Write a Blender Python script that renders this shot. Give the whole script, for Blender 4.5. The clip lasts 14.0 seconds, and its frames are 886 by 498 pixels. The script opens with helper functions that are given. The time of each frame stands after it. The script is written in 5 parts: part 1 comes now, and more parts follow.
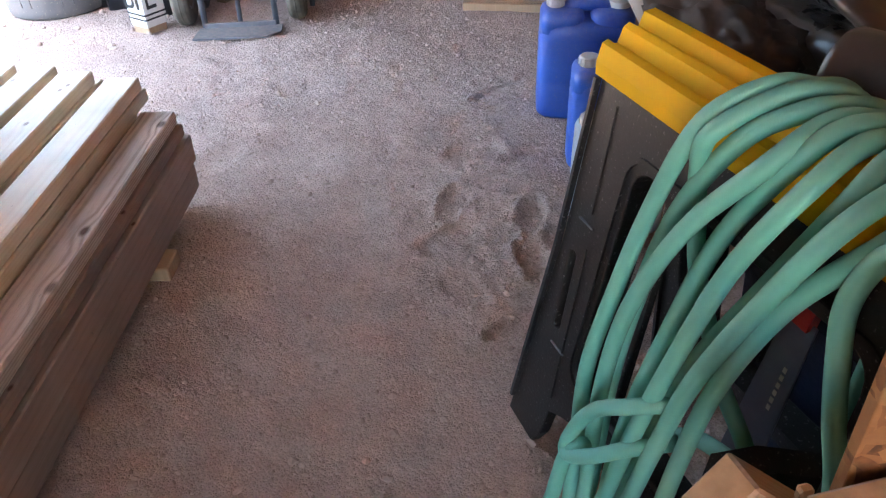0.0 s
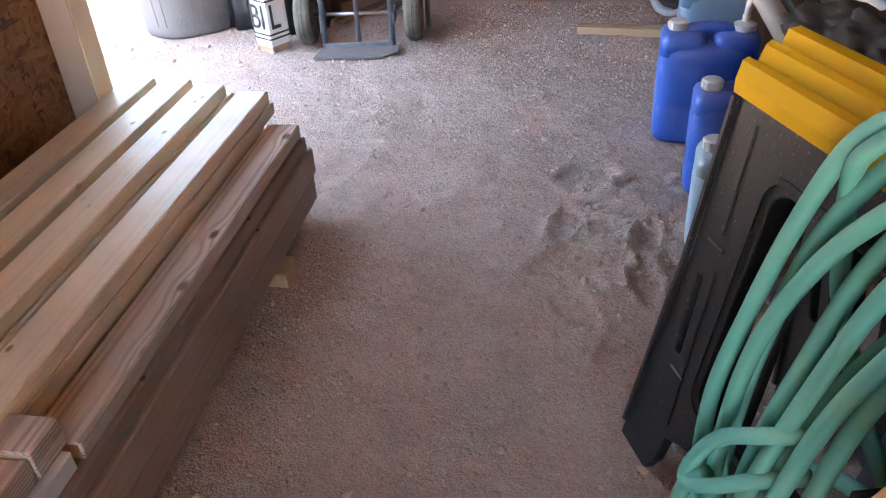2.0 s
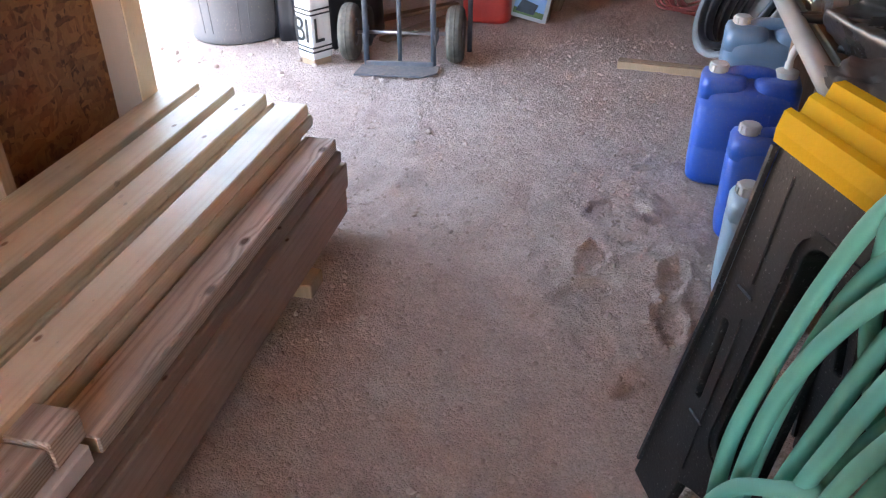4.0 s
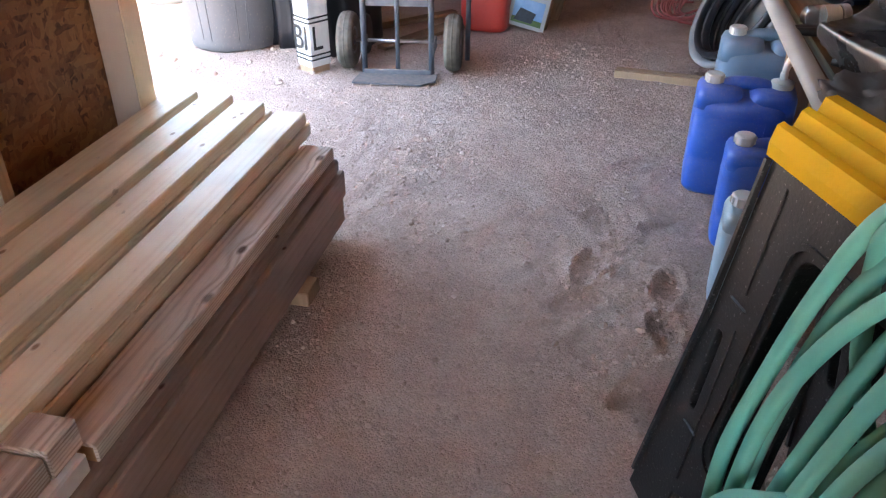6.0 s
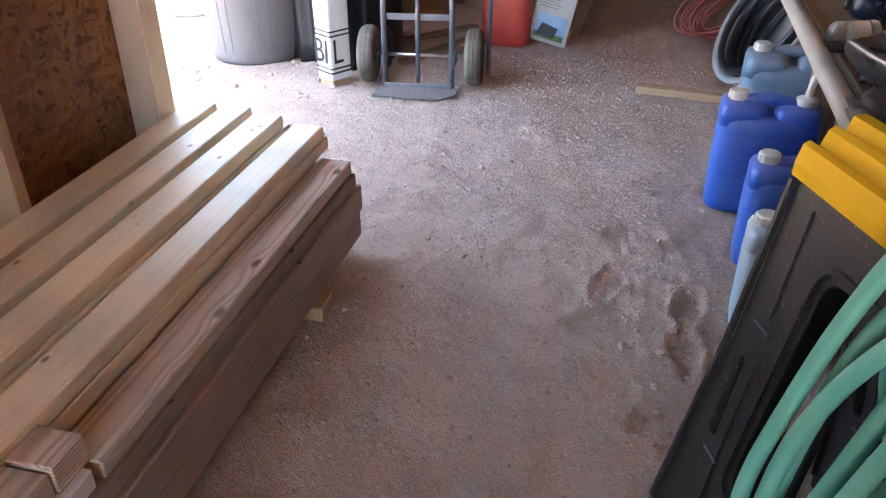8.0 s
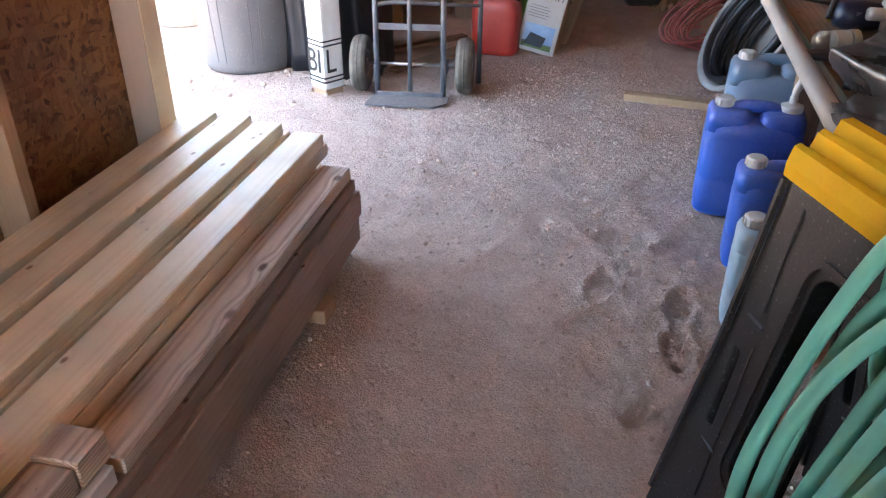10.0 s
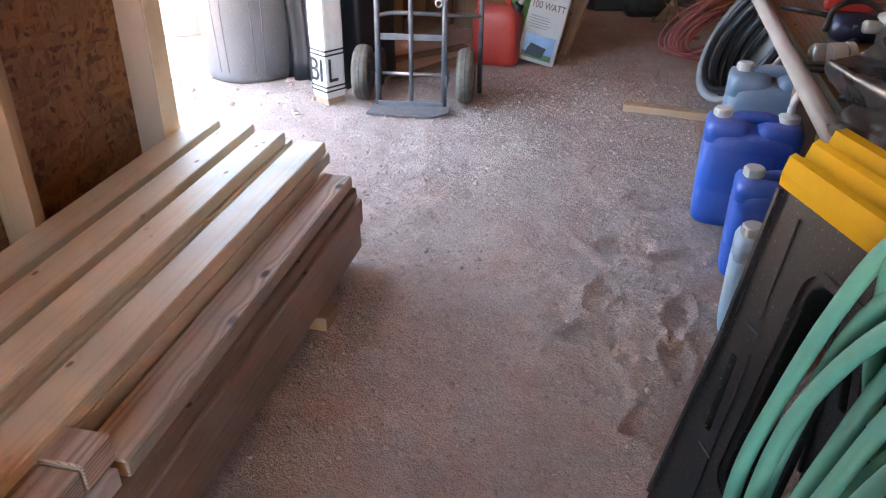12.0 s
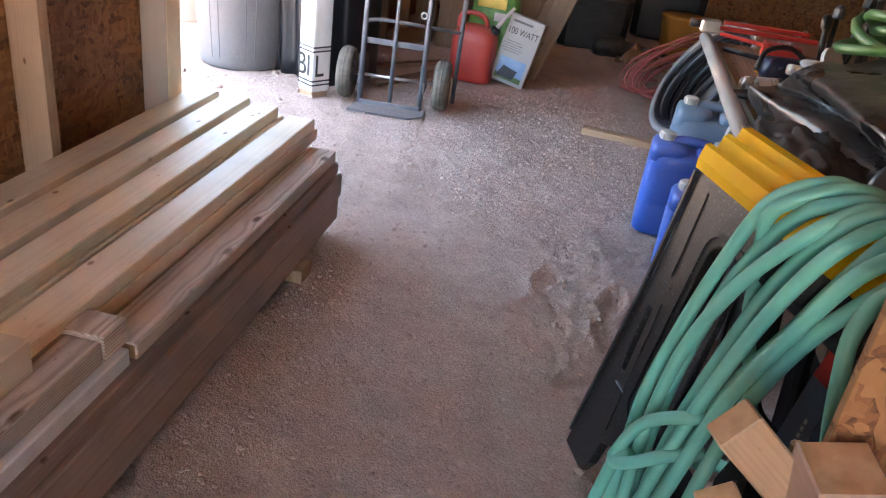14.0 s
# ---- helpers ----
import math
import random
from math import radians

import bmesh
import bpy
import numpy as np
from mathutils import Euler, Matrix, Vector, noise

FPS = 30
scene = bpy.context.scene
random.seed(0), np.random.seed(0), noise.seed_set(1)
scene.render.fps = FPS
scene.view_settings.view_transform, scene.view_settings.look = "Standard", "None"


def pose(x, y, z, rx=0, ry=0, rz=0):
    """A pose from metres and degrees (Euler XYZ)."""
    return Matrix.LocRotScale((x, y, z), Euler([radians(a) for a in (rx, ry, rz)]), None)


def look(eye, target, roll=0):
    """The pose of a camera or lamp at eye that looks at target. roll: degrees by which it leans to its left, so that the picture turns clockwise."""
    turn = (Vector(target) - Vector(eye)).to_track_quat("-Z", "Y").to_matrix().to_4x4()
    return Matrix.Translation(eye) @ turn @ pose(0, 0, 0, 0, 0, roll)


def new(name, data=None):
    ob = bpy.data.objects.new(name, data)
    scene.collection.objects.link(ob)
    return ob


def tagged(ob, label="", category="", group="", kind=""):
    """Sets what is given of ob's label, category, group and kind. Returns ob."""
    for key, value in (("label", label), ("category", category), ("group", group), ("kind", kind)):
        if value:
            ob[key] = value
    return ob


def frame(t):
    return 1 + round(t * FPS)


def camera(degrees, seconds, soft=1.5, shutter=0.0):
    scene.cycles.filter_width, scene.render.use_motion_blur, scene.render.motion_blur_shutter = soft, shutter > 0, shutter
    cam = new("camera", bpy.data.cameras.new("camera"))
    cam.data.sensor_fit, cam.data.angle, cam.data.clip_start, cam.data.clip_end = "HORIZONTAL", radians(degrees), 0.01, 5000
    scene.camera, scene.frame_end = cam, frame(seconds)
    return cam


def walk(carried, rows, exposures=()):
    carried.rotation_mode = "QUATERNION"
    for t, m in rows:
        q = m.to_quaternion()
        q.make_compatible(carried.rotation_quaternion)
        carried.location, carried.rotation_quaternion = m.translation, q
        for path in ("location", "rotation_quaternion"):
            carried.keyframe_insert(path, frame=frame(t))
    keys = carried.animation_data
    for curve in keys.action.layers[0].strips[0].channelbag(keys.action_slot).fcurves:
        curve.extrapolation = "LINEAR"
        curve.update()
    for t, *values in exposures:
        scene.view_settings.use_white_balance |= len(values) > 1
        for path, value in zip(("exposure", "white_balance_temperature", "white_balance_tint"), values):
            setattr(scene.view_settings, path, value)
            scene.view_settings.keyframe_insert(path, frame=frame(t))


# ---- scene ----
cam = camera(58.7, 14.0, soft=1.25)
PATH = [
    (0, (0.04, 0.377, 1.193), (-0.023, 2.0, 0.026), -1.9),
    (0.5, (0.001, 0.372, 1.212), (-0.241, 2.017, 0.1), -2.4),
    (1, (-0.013, 0.36, 1.205), (-0.315, 1.984, 0.078), 0.0),
    (1.5, (-0.017, 0.354, 1.202), (-0.377, 1.976, 0.088), -0.5),
    (2, (-0.005, 0.36, 1.182), (-0.305, 1.999, 0.076), -3.9),
    (2.5, (-0.005, 0.365, 1.19), (-0.334, 2.01, 0.101), -3.6),
    (3, (-0.014, 0.36, 1.194), (-0.375, 2.01, 0.123), -1.3),
    (3.2, (-0.014, 0.355, 1.191), (-0.376, 2.008, 0.126), -0.9),
    (5.5, (-0.013, 0.354, 1.201), (-0.37, 2.014, 0.144), -0.2),
    (6, (-0.011, 0.352, 1.204), (-0.366, 2.018, 0.155), -0.1),
    (6.5, (-0.012, 0.353, 1.207), (-0.378, 2.023, 0.169), -0.3),
    (7, (-0.012, 0.352, 1.207), (-0.377, 2.023, 0.17), -0.4),
    (7.5, (-0.013, 0.354, 1.203), (-0.388, 2.022, 0.166), -0.4),
    (8, (-0.008, 0.379, 1.196), (-0.416, 2.051, 0.176), -0.2),
    (8.2, (-0.01, 0.385, 1.195), (-0.431, 2.053, 0.176), -0.7),
    (10.5, (-0.037, 0.305, 1.215), (-0.401, 2.003, 0.222), 0.2),
    (11, (-0.034, 0.303, 1.217), (-0.4, 2.004, 0.23), 0.3),
    (11.5, (-0.035, 0.3, 1.219), (-0.406, 2.002, 0.235), 0.5),
    (12, (-0.034, 0.299, 1.218), (-0.406, 2.002, 0.238), 0.3),
    (12.5, (-0.033, 0.252, 1.228), (-0.328, 1.993, 0.289), 2.6),
    (13, (-0.058, 0.102, 1.232), (-0.171, 1.833, 0.237), 3.2),
    (13.5, (-0.024, 0.04, 1.226), (-0.247, 1.793, 0.291), 6.7),
    (14, (-0.009, -0.013, 1.205), (-0.27, 1.749, 0.295), 8.0),
]
walk(cam, [(t, look(eye, target, roll)) for t, eye, target, roll in PATH],
     exposures=((0.0, 4.88, 6750, 6), (14.0, 4.88, 6750, 6)))

# ---- world, sun, exposure ----
world = bpy.data.worlds.new("world")
scene.world = world
world.use_nodes = True
wn = world.node_tree.nodes
sky = wn.new("ShaderNodeTexSky")
sky.sky_type, sky.sun_disc = "NISHITA", False
sky.air_density, sky.dust_density, sky.ozone_density = 1.0, 6.0, 0.6
sky.sun_elevation, sky.sun_rotation = radians(55), radians(80)
wn["Background"].inputs[1].default_value = 0.15
world.node_tree.links.new(sky.outputs[0], wn["Background"].inputs[0])
sun = new("sun", bpy.data.lights.new("sun", "SUN"))
sun.data.energy, sun.data.angle, sun.data.color = 4.2, radians(0.5), (1.0, 0.95, 0.88)
sun.matrix_world = look((9.0, 1.5, 13), (0, 0, 0))


# ---- materials ----
def nodes_of(m):
    return m.node_tree.nodes, m.node_tree.links


def material(name, stops, scale=8.0, rough=0.6, metal=0.0, bump=0.3, bump_scale=60.0, stretch=(1, 1, 1),
             detail=6.0, per_object=0.0, dust=0.0, dust_color=(0.42, 0.33, 0.27), dist=0.004, spec=0.5, rough_var=0.15, specks=0.0):
    """Two scales of noise: a broad one colours the surface, a fine one makes its relief; dust lies on the faces that look up."""
    m = bpy.data.materials.new(name)
    m.use_nodes = True
    n, l = nodes_of(m)
    b = n["Principled BSDF"]
    co = n.new("ShaderNodeTexCoord")
    mp = n.new("ShaderNodeMapping")
    mp.inputs["Scale"].default_value = stretch
    l.new(co.outputs["Object"], mp.inputs[0])
    info = n.new("ShaderNodeObjectInfo")
    off = n.new("ShaderNodeVectorMath")
    off.operation = "ADD"
    mul = n.new("ShaderNodeMath")
    mul.operation = "MULTIPLY"
    mul.inputs[1].default_value = 37.0
    l.new(info.outputs["Random"], mul.inputs[0])
    l.new(mp.outputs[0], off.inputs[0])
    l.new(mul.outputs[0], off.inputs[1])
    big = n.new("ShaderNodeTexNoise")
    big.inputs["Scale"].default_value, big.inputs["Detail"].default_value = scale, detail
    l.new(off.outputs[0], big.inputs["Vector"])
    ramp = n.new("ShaderNodeValToRGB")
    while len(ramp.color_ramp.elements) < len(stops):
        ramp.color_ramp.elements.new(0.5)
    for i, (e, c) in enumerate(zip(ramp.color_ramp.elements, stops)):
        e.position, e.color = 0.3 + 0.4 * i / max(1, len(stops) - 1), (*c, 1)
    l.new(big.outputs[0], ramp.inputs[0])
    colour = ramp.outputs[0]
    if per_object:
        hsv = n.new("ShaderNodeHueSaturation")
        mr = n.new("ShaderNodeMapRange")
        mr.inputs[3].default_value, mr.inputs[4].default_value = 1 - per_object, 1 + per_object
        l.new(info.outputs["Random"], mr.inputs[0])
        l.new(mr.outputs[0], hsv.inputs["Value"])
        l.new(colour, hsv.inputs["Color"])
        colour = hsv.outputs[0]
    fine = n.new("ShaderNodeTexNoise")
    fine.inputs["Scale"].default_value, fine.inputs["Detail"].default_value = bump_scale, 5.0
    l.new(off.outputs[0], fine.inputs["Vector"])
    if dust:
        geo = n.new("ShaderNodeNewGeometry")
        sep = n.new("ShaderNodeSeparateXYZ")
        l.new(geo.outputs["Normal"], sep.inputs[0])
        up = n.new("ShaderNodeMapRange")
        up.inputs[1].default_value, up.inputs[2].default_value = -0.3, 1.0
        l.new(sep.outputs[2], up.inputs[0])
        dm = n.new("ShaderNodeMath")
        dm.operation = "MULTIPLY"
        l.new(up.outputs[0], dm.inputs[0])
        l.new(fine.outputs[0], dm.inputs[1])
        dk = n.new("ShaderNodeMath")
        dk.operation, dk.use_clamp = "MULTIPLY", True
        l.new(dm.outputs[0], dk.inputs[0])
        dk.inputs[1].default_value = dust
        mix = n.new("ShaderNodeMixRGB")
        l.new(dk.outputs[0], mix.inputs[0])
        l.new(colour, mix.inputs[1])
        mix.inputs[2].default_value = (*dust_color, 1)
        colour = mix.outputs[0]
    if specks:
        dots = n.new("ShaderNodeTexNoise")
        dots.inputs["Scale"].default_value, dots.inputs["Detail"].default_value = 170, 3
        l.new(off.outputs[0], dots.inputs["Vector"])
        cut = n.new("ShaderNodeMapRange")
        cut.inputs[1].default_value, cut.inputs[2].default_value, cut.inputs[4].default_value = 0.63, 0.70, specks
        l.new(dots.outputs[0], cut.inputs[0])
        smear = n.new("ShaderNodeMixRGB")
        l.new(cut.outputs[0], smear.inputs[0])
        l.new(colour, smear.inputs[1])
        smear.inputs[2].default_value = (*dust_color, 1)
        colour = smear.outputs[0]
    l.new(colour, b.inputs["Base Color"])
    rr = n.new("ShaderNodeMapRange")
    rr.inputs[3].default_value, rr.inputs[4].default_value = max(0.02, rough - rough_var), min(1, rough + rough_var)
    l.new(big.outputs[0], rr.inputs[0])
    l.new(rr.outputs[0], b.inputs["Roughness"])
    b.inputs["Metallic"].default_value = metal
    b.inputs["Specular IOR Level"].default_value = spec
    bp = n.new("ShaderNodeBump")
    bp.inputs["Strength"].default_value, bp.inputs["Distance"].default_value = bump, dist
    l.new(fine.outputs[0], bp.inputs["Height"])
    l.new(bp.outputs[0], b.inputs["Normal"])
    return m


def wood_material(name, light, dark, knot, ring=0.007, rough=0.55, per_object=0.12, relief=0.25, knot_size=0.05, worn=0.0, contrast=1.0, rings=0.55, along="y"):
    """Sawn softwood: growth rings drawn out along the board's length, fine fibres, knots, nicks, light and dark pieces."""
    m = bpy.data.materials.new(name)
    m.use_nodes = True
    n, l = nodes_of(m)
    b = n["Principled BSDF"]
    co, info = n.new("ShaderNodeTexCoord"), n.new("ShaderNodeObjectInfo")

    def math_node(op, a, c, clamp=False):
        t = n.new("ShaderNodeMath")
        t.operation, t.use_clamp = op, clamp
        for k, v in enumerate((a, c)):
            if isinstance(v, (int, float)):
                t.inputs[k].default_value = v
            else:
                l.new(v, t.inputs[k])
        return t.outputs[0]

    def span(v, lo, hi, to_lo, to_hi):
        t = n.new("ShaderNodeMapRange")
        for k, q in enumerate((lo, hi, to_lo, to_hi)):
            t.inputs[k + 1].default_value = q
        l.new(v, t.inputs[0])
        return t.outputs[0]

    def noise_node(v, scale, detail, rough_=0.5):
        t = n.new("ShaderNodeTexNoise")
        t.inputs["Scale"].default_value, t.inputs["Detail"].default_value, t.inputs["Roughness"].default_value = scale, detail, rough_
        l.new(v, t.inputs["Vector"])
        return t.outputs[0]

    def turned(v):
        """The vector with the board's length as its y."""
        if along == "y":
            return v
        a, t = n.new("ShaderNodeSeparateXYZ"), n.new("ShaderNodeCombineXYZ")
        l.new(v, a.inputs[0])
        for k, q in enumerate((0, 2, 1)):
            l.new(a.outputs[q], t.inputs[k])
        return t.outputs[0]

    place = turned(co.outputs["Object"])
    off = n.new("ShaderNodeVectorMath")
    l.new(place, off.inputs[0])
    l.new(math_node("MULTIPLY", info.outputs["Random"], 53.0), off.inputs[1])
    pos = off.outputs[0]
    # knots, set into the broad faces
    kmap = n.new("ShaderNodeMapping")
    kmap.inputs["Scale"].default_value = (1, 0.55, 0.08)
    l.new(pos, kmap.inputs[0])
    kn = n.new("ShaderNodeTexVoronoi")
    kn.voronoi_dimensions = "2D"
    kn.inputs["Scale"].default_value = 8.5
    l.new(kmap.outputs[0], kn.inputs["Vector"])
    pick, sepn = n.new("ShaderNodeSeparateColor"), n.new("ShaderNodeSeparateXYZ")
    l.new(kn.outputs["Color"], pick.inputs[0])
    l.new(turned(co.outputs["Normal"]), sepn.inputs[0])
    broad = math_node("ABSOLUTE", sepn.outputs[2], 0)
    some = math_node("MULTIPLY", span(pick.outputs[0], 0.35, 0.6, 0, 1), broad)
    kfac = math_node("MULTIPLY", span(kn.outputs["Distance"], knot_size * 0.45, knot_size, 0.95, 0.0), some)
    halo = math_node("MULTIPLY", span(kn.outputs["Distance"], knot_size * 0.5, knot_size * 3.2, 1.0, 0.0), some)
    # rings round a pith that lies outside the board and wanders along it
    mp = n.new("ShaderNodeMapping")
    mp.inputs["Scale"].default_value = (1, 0.05, 1)
    l.new(pos, mp.inputs[0])
    wander = noise_node(mp.outputs[0], 7, 2)
    fibres = noise_node(mp.outputs[0], 260, 4, 0.65)
    sx = n.new("ShaderNodeSeparateXYZ")
    l.new(place, sx.inputs[0])
    ax = math_node("ADD", sx.outputs[0], math_node("MULTIPLY", math_node("SUBTRACT", info.outputs["Random"], 0.5), 0.06))
    az = math_node("ADD", sx.outputs[2], 0.035)
    radius = math_node("SQRT", math_node("ADD", math_node("MULTIPLY", ax, ax), math_node("MULTIPLY", az, az)), 0)
    phase = math_node("ADD", math_node("MULTIPLY", radius, 6.2832 / ring), math_node("MULTIPLY", wander, 6.0))
    phase = math_node("ADD", phase, math_node("MULTIPLY", halo, 5.0))
    wave = span(math_node("SINE", phase, 0), -1, 1, 0, 1)
    wave = math_node("POWER", wave, 1.8)
    grain = math_node("ADD", math_node("MULTIPLY", wave, rings), math_node("MULTIPLY", fibres, 0.6))
    ramp = n.new("ShaderNodeValToRGB")
    mid = 0.5
    ramp.color_ramp.elements[0].position, ramp.color_ramp.elements[0].color = mid - 0.32 / contrast, (*light, 1)
    ramp.color_ramp.elements[1].position, ramp.color_ramp.elements[1].color = mid + 0.34 / contrast, (*dark, 1)
    l.new(grain, ramp.inputs[0])
    mix = n.new("ShaderNodeMixRGB")
    mix.inputs[2].default_value = (*knot, 1)
    l.new(kfac, mix.inputs[0])
    l.new(ramp.outputs[0], mix.inputs[1])
    colour = mix.outputs[0]
    # short dark nicks and smudges
    nick = n.new("ShaderNodeMixRGB")
    nick.inputs[2].default_value = (*[0.45 * c for c in dark], 1)
    nmap = n.new("ShaderNodeMapping")
    nmap.inputs["Scale"].default_value = (1, 0.4, 1)
    l.new(pos, nmap.inputs[0])
    l.new(span(noise_node(nmap.outputs[0], 55, 3, 0.6), 0.68, 0.76, 0.0, 0.55), nick.inputs[0])
    l.new(colour, nick.inputs[1])
    colour = nick.outputs[0]
    if worn:
        rub = n.new("ShaderNodeMixRGB")
        rub.inputs[2].default_value = (0.62, 0.56, 0.50, 1)
        l.new(span(noise_node(mp.outputs[0], 14, 6, 0.7), 0.5, 0.68, 0.0, worn), rub.inputs[0])
        l.new(colour, rub.inputs[1])
        colour = rub.outputs[0]
    sm = span(noise_node(pos, 4.0, 4), 0.35, 0.7, 1.06, 0.84)
    vm = math_node("MULTIPLY", sm, span(info.outputs["Random"], 0, 1, 1 - per_object, 1 + per_object))
    hsv = n.new("ShaderNodeHueSaturation")
    l.new(vm, hsv.inputs["Value"])
    l.new(colour, hsv.inputs["Color"])
    l.new(hsv.outputs[0], b.inputs["Base Color"])
    l.new(span(fibres, 0.3, 0.7, rough - 0.08, rough + 0.12), b.inputs["Roughness"])
    b.inputs["Specular IOR Level"].default_value = 0.35
    bp = n.new("ShaderNodeBump")
    bp.invert = True
    bp.inputs["Strength"].default_value, bp.inputs["Distance"].default_value = relief, 0.002
    l.new(math_node("ADD", grain, kfac), bp.inputs["Height"])
    l.new(bp.outputs[0], b.inputs["Normal"])
    return m


def osb_material():
    """Pressed strand board: flat chips laid over one another at all angles, amber to dark reddish brown."""
    m = bpy.data.materials.new("strand_board")
    m.use_nodes = True
    n, l = nodes_of(m)
    b = n["Principled BSDF"]
    co = n.new("ShaderNodeTexCoord")
    bend = n.new("ShaderNodeTexNoise")
    bend.inputs["Scale"].default_value = 14
    l.new(co.outputs["Object"], bend.inputs[0])
    push = n.new("ShaderNodeVectorMath")
    push.operation = "MULTIPLY_ADD"
    push.inputs[1].default_value = (0.03, 0.03, 0.03)
    l.new(bend.outputs["Color"], push.inputs[0])
    l.new(co.outputs["Object"], push.inputs[2])
    tone = None
    for rot, sc in (((0.5, 0.2, 0.4), (16, 60, 11)), ((2.0, 0.1, 1.3), (58, 52, 14)), ((0.3, 1.2, 2.2), (45, 55, 17)), ((1.1, 2.4, 0.7), (20, 70, 60)), ((-0.7, 0.5, 2.9), (60, 18, 64))):
        mp = n.new("ShaderNodeMapping")
        mp.inputs["Rotation"].default_value, mp.inputs["Scale"].default_value = rot, sc
        l.new(push.outputs[0], mp.inputs[0])
        v = n.new("ShaderNodeTexVoronoi")
        v.inputs["Scale"].default_value = 1.0
        l.new(mp.outputs[0], v.inputs["Vector"])
        c = n.new("ShaderNodeSeparateColor")
        l.new(v.outputs["Color"], c.inputs[0])
        if tone is None:
            tone = c.outputs[0]
            continue
        on = n.new("ShaderNodeMath")
        on.operation = "GREATER_THAN"
        on.inputs[1].default_value = 0.62
        l.new(c.outputs[1], on.inputs[0])
        a = n.new("ShaderNodeMix")
        l.new(on.outputs[0], a.inputs[0])
        l.new(tone, a.inputs[2])
        l.new(c.outputs[0], a.inputs[3])
        tone = a.outputs[0]
    fibre = n.new("ShaderNodeTexNoise")
    fibre.inputs["Scale"].default_value, fibre.inputs["Detail"].default_value = 90, 5
    l.new(co.outputs["Object"], fibre.inputs[0])
    mix = n.new("ShaderNodeMix")
    mix.inputs[0].default_value = 0.35
    l.new(tone, mix.inputs[2])
    l.new(fibre.outputs[0], mix.inputs[3])
    ramp = n.new("ShaderNodeValToRGB")
    ramp.color_ramp.elements[0].position, ramp.color_ramp.elements[0].color = 0.14, (0.085, 0.034, 0.014, 1)
    ramp.color_ramp.elements[1].position, ramp.color_ramp.elements[1].color = 0.85, (0.36, 0.185, 0.075, 1)
    e = ramp.color_ramp.elements.new(0.28)
    e.color = (0.225, 0.098, 0.038, 1)
    l.new(mix.outputs[0], ramp.inputs[0])
    l.new(ramp.outputs[0], b.inputs["Base Color"])
    b.inputs["Roughness"].default_value = 0.6
    bp = n.new("ShaderNodeBump")
    bp.inputs["Strength"].default_value, bp.inputs["Distance"].default_value = 0.5, 0.002
    l.new(mix.outputs[0], bp.inputs["Height"])
    l.new(bp.outputs[0], b.inputs["Normal"])
    return m


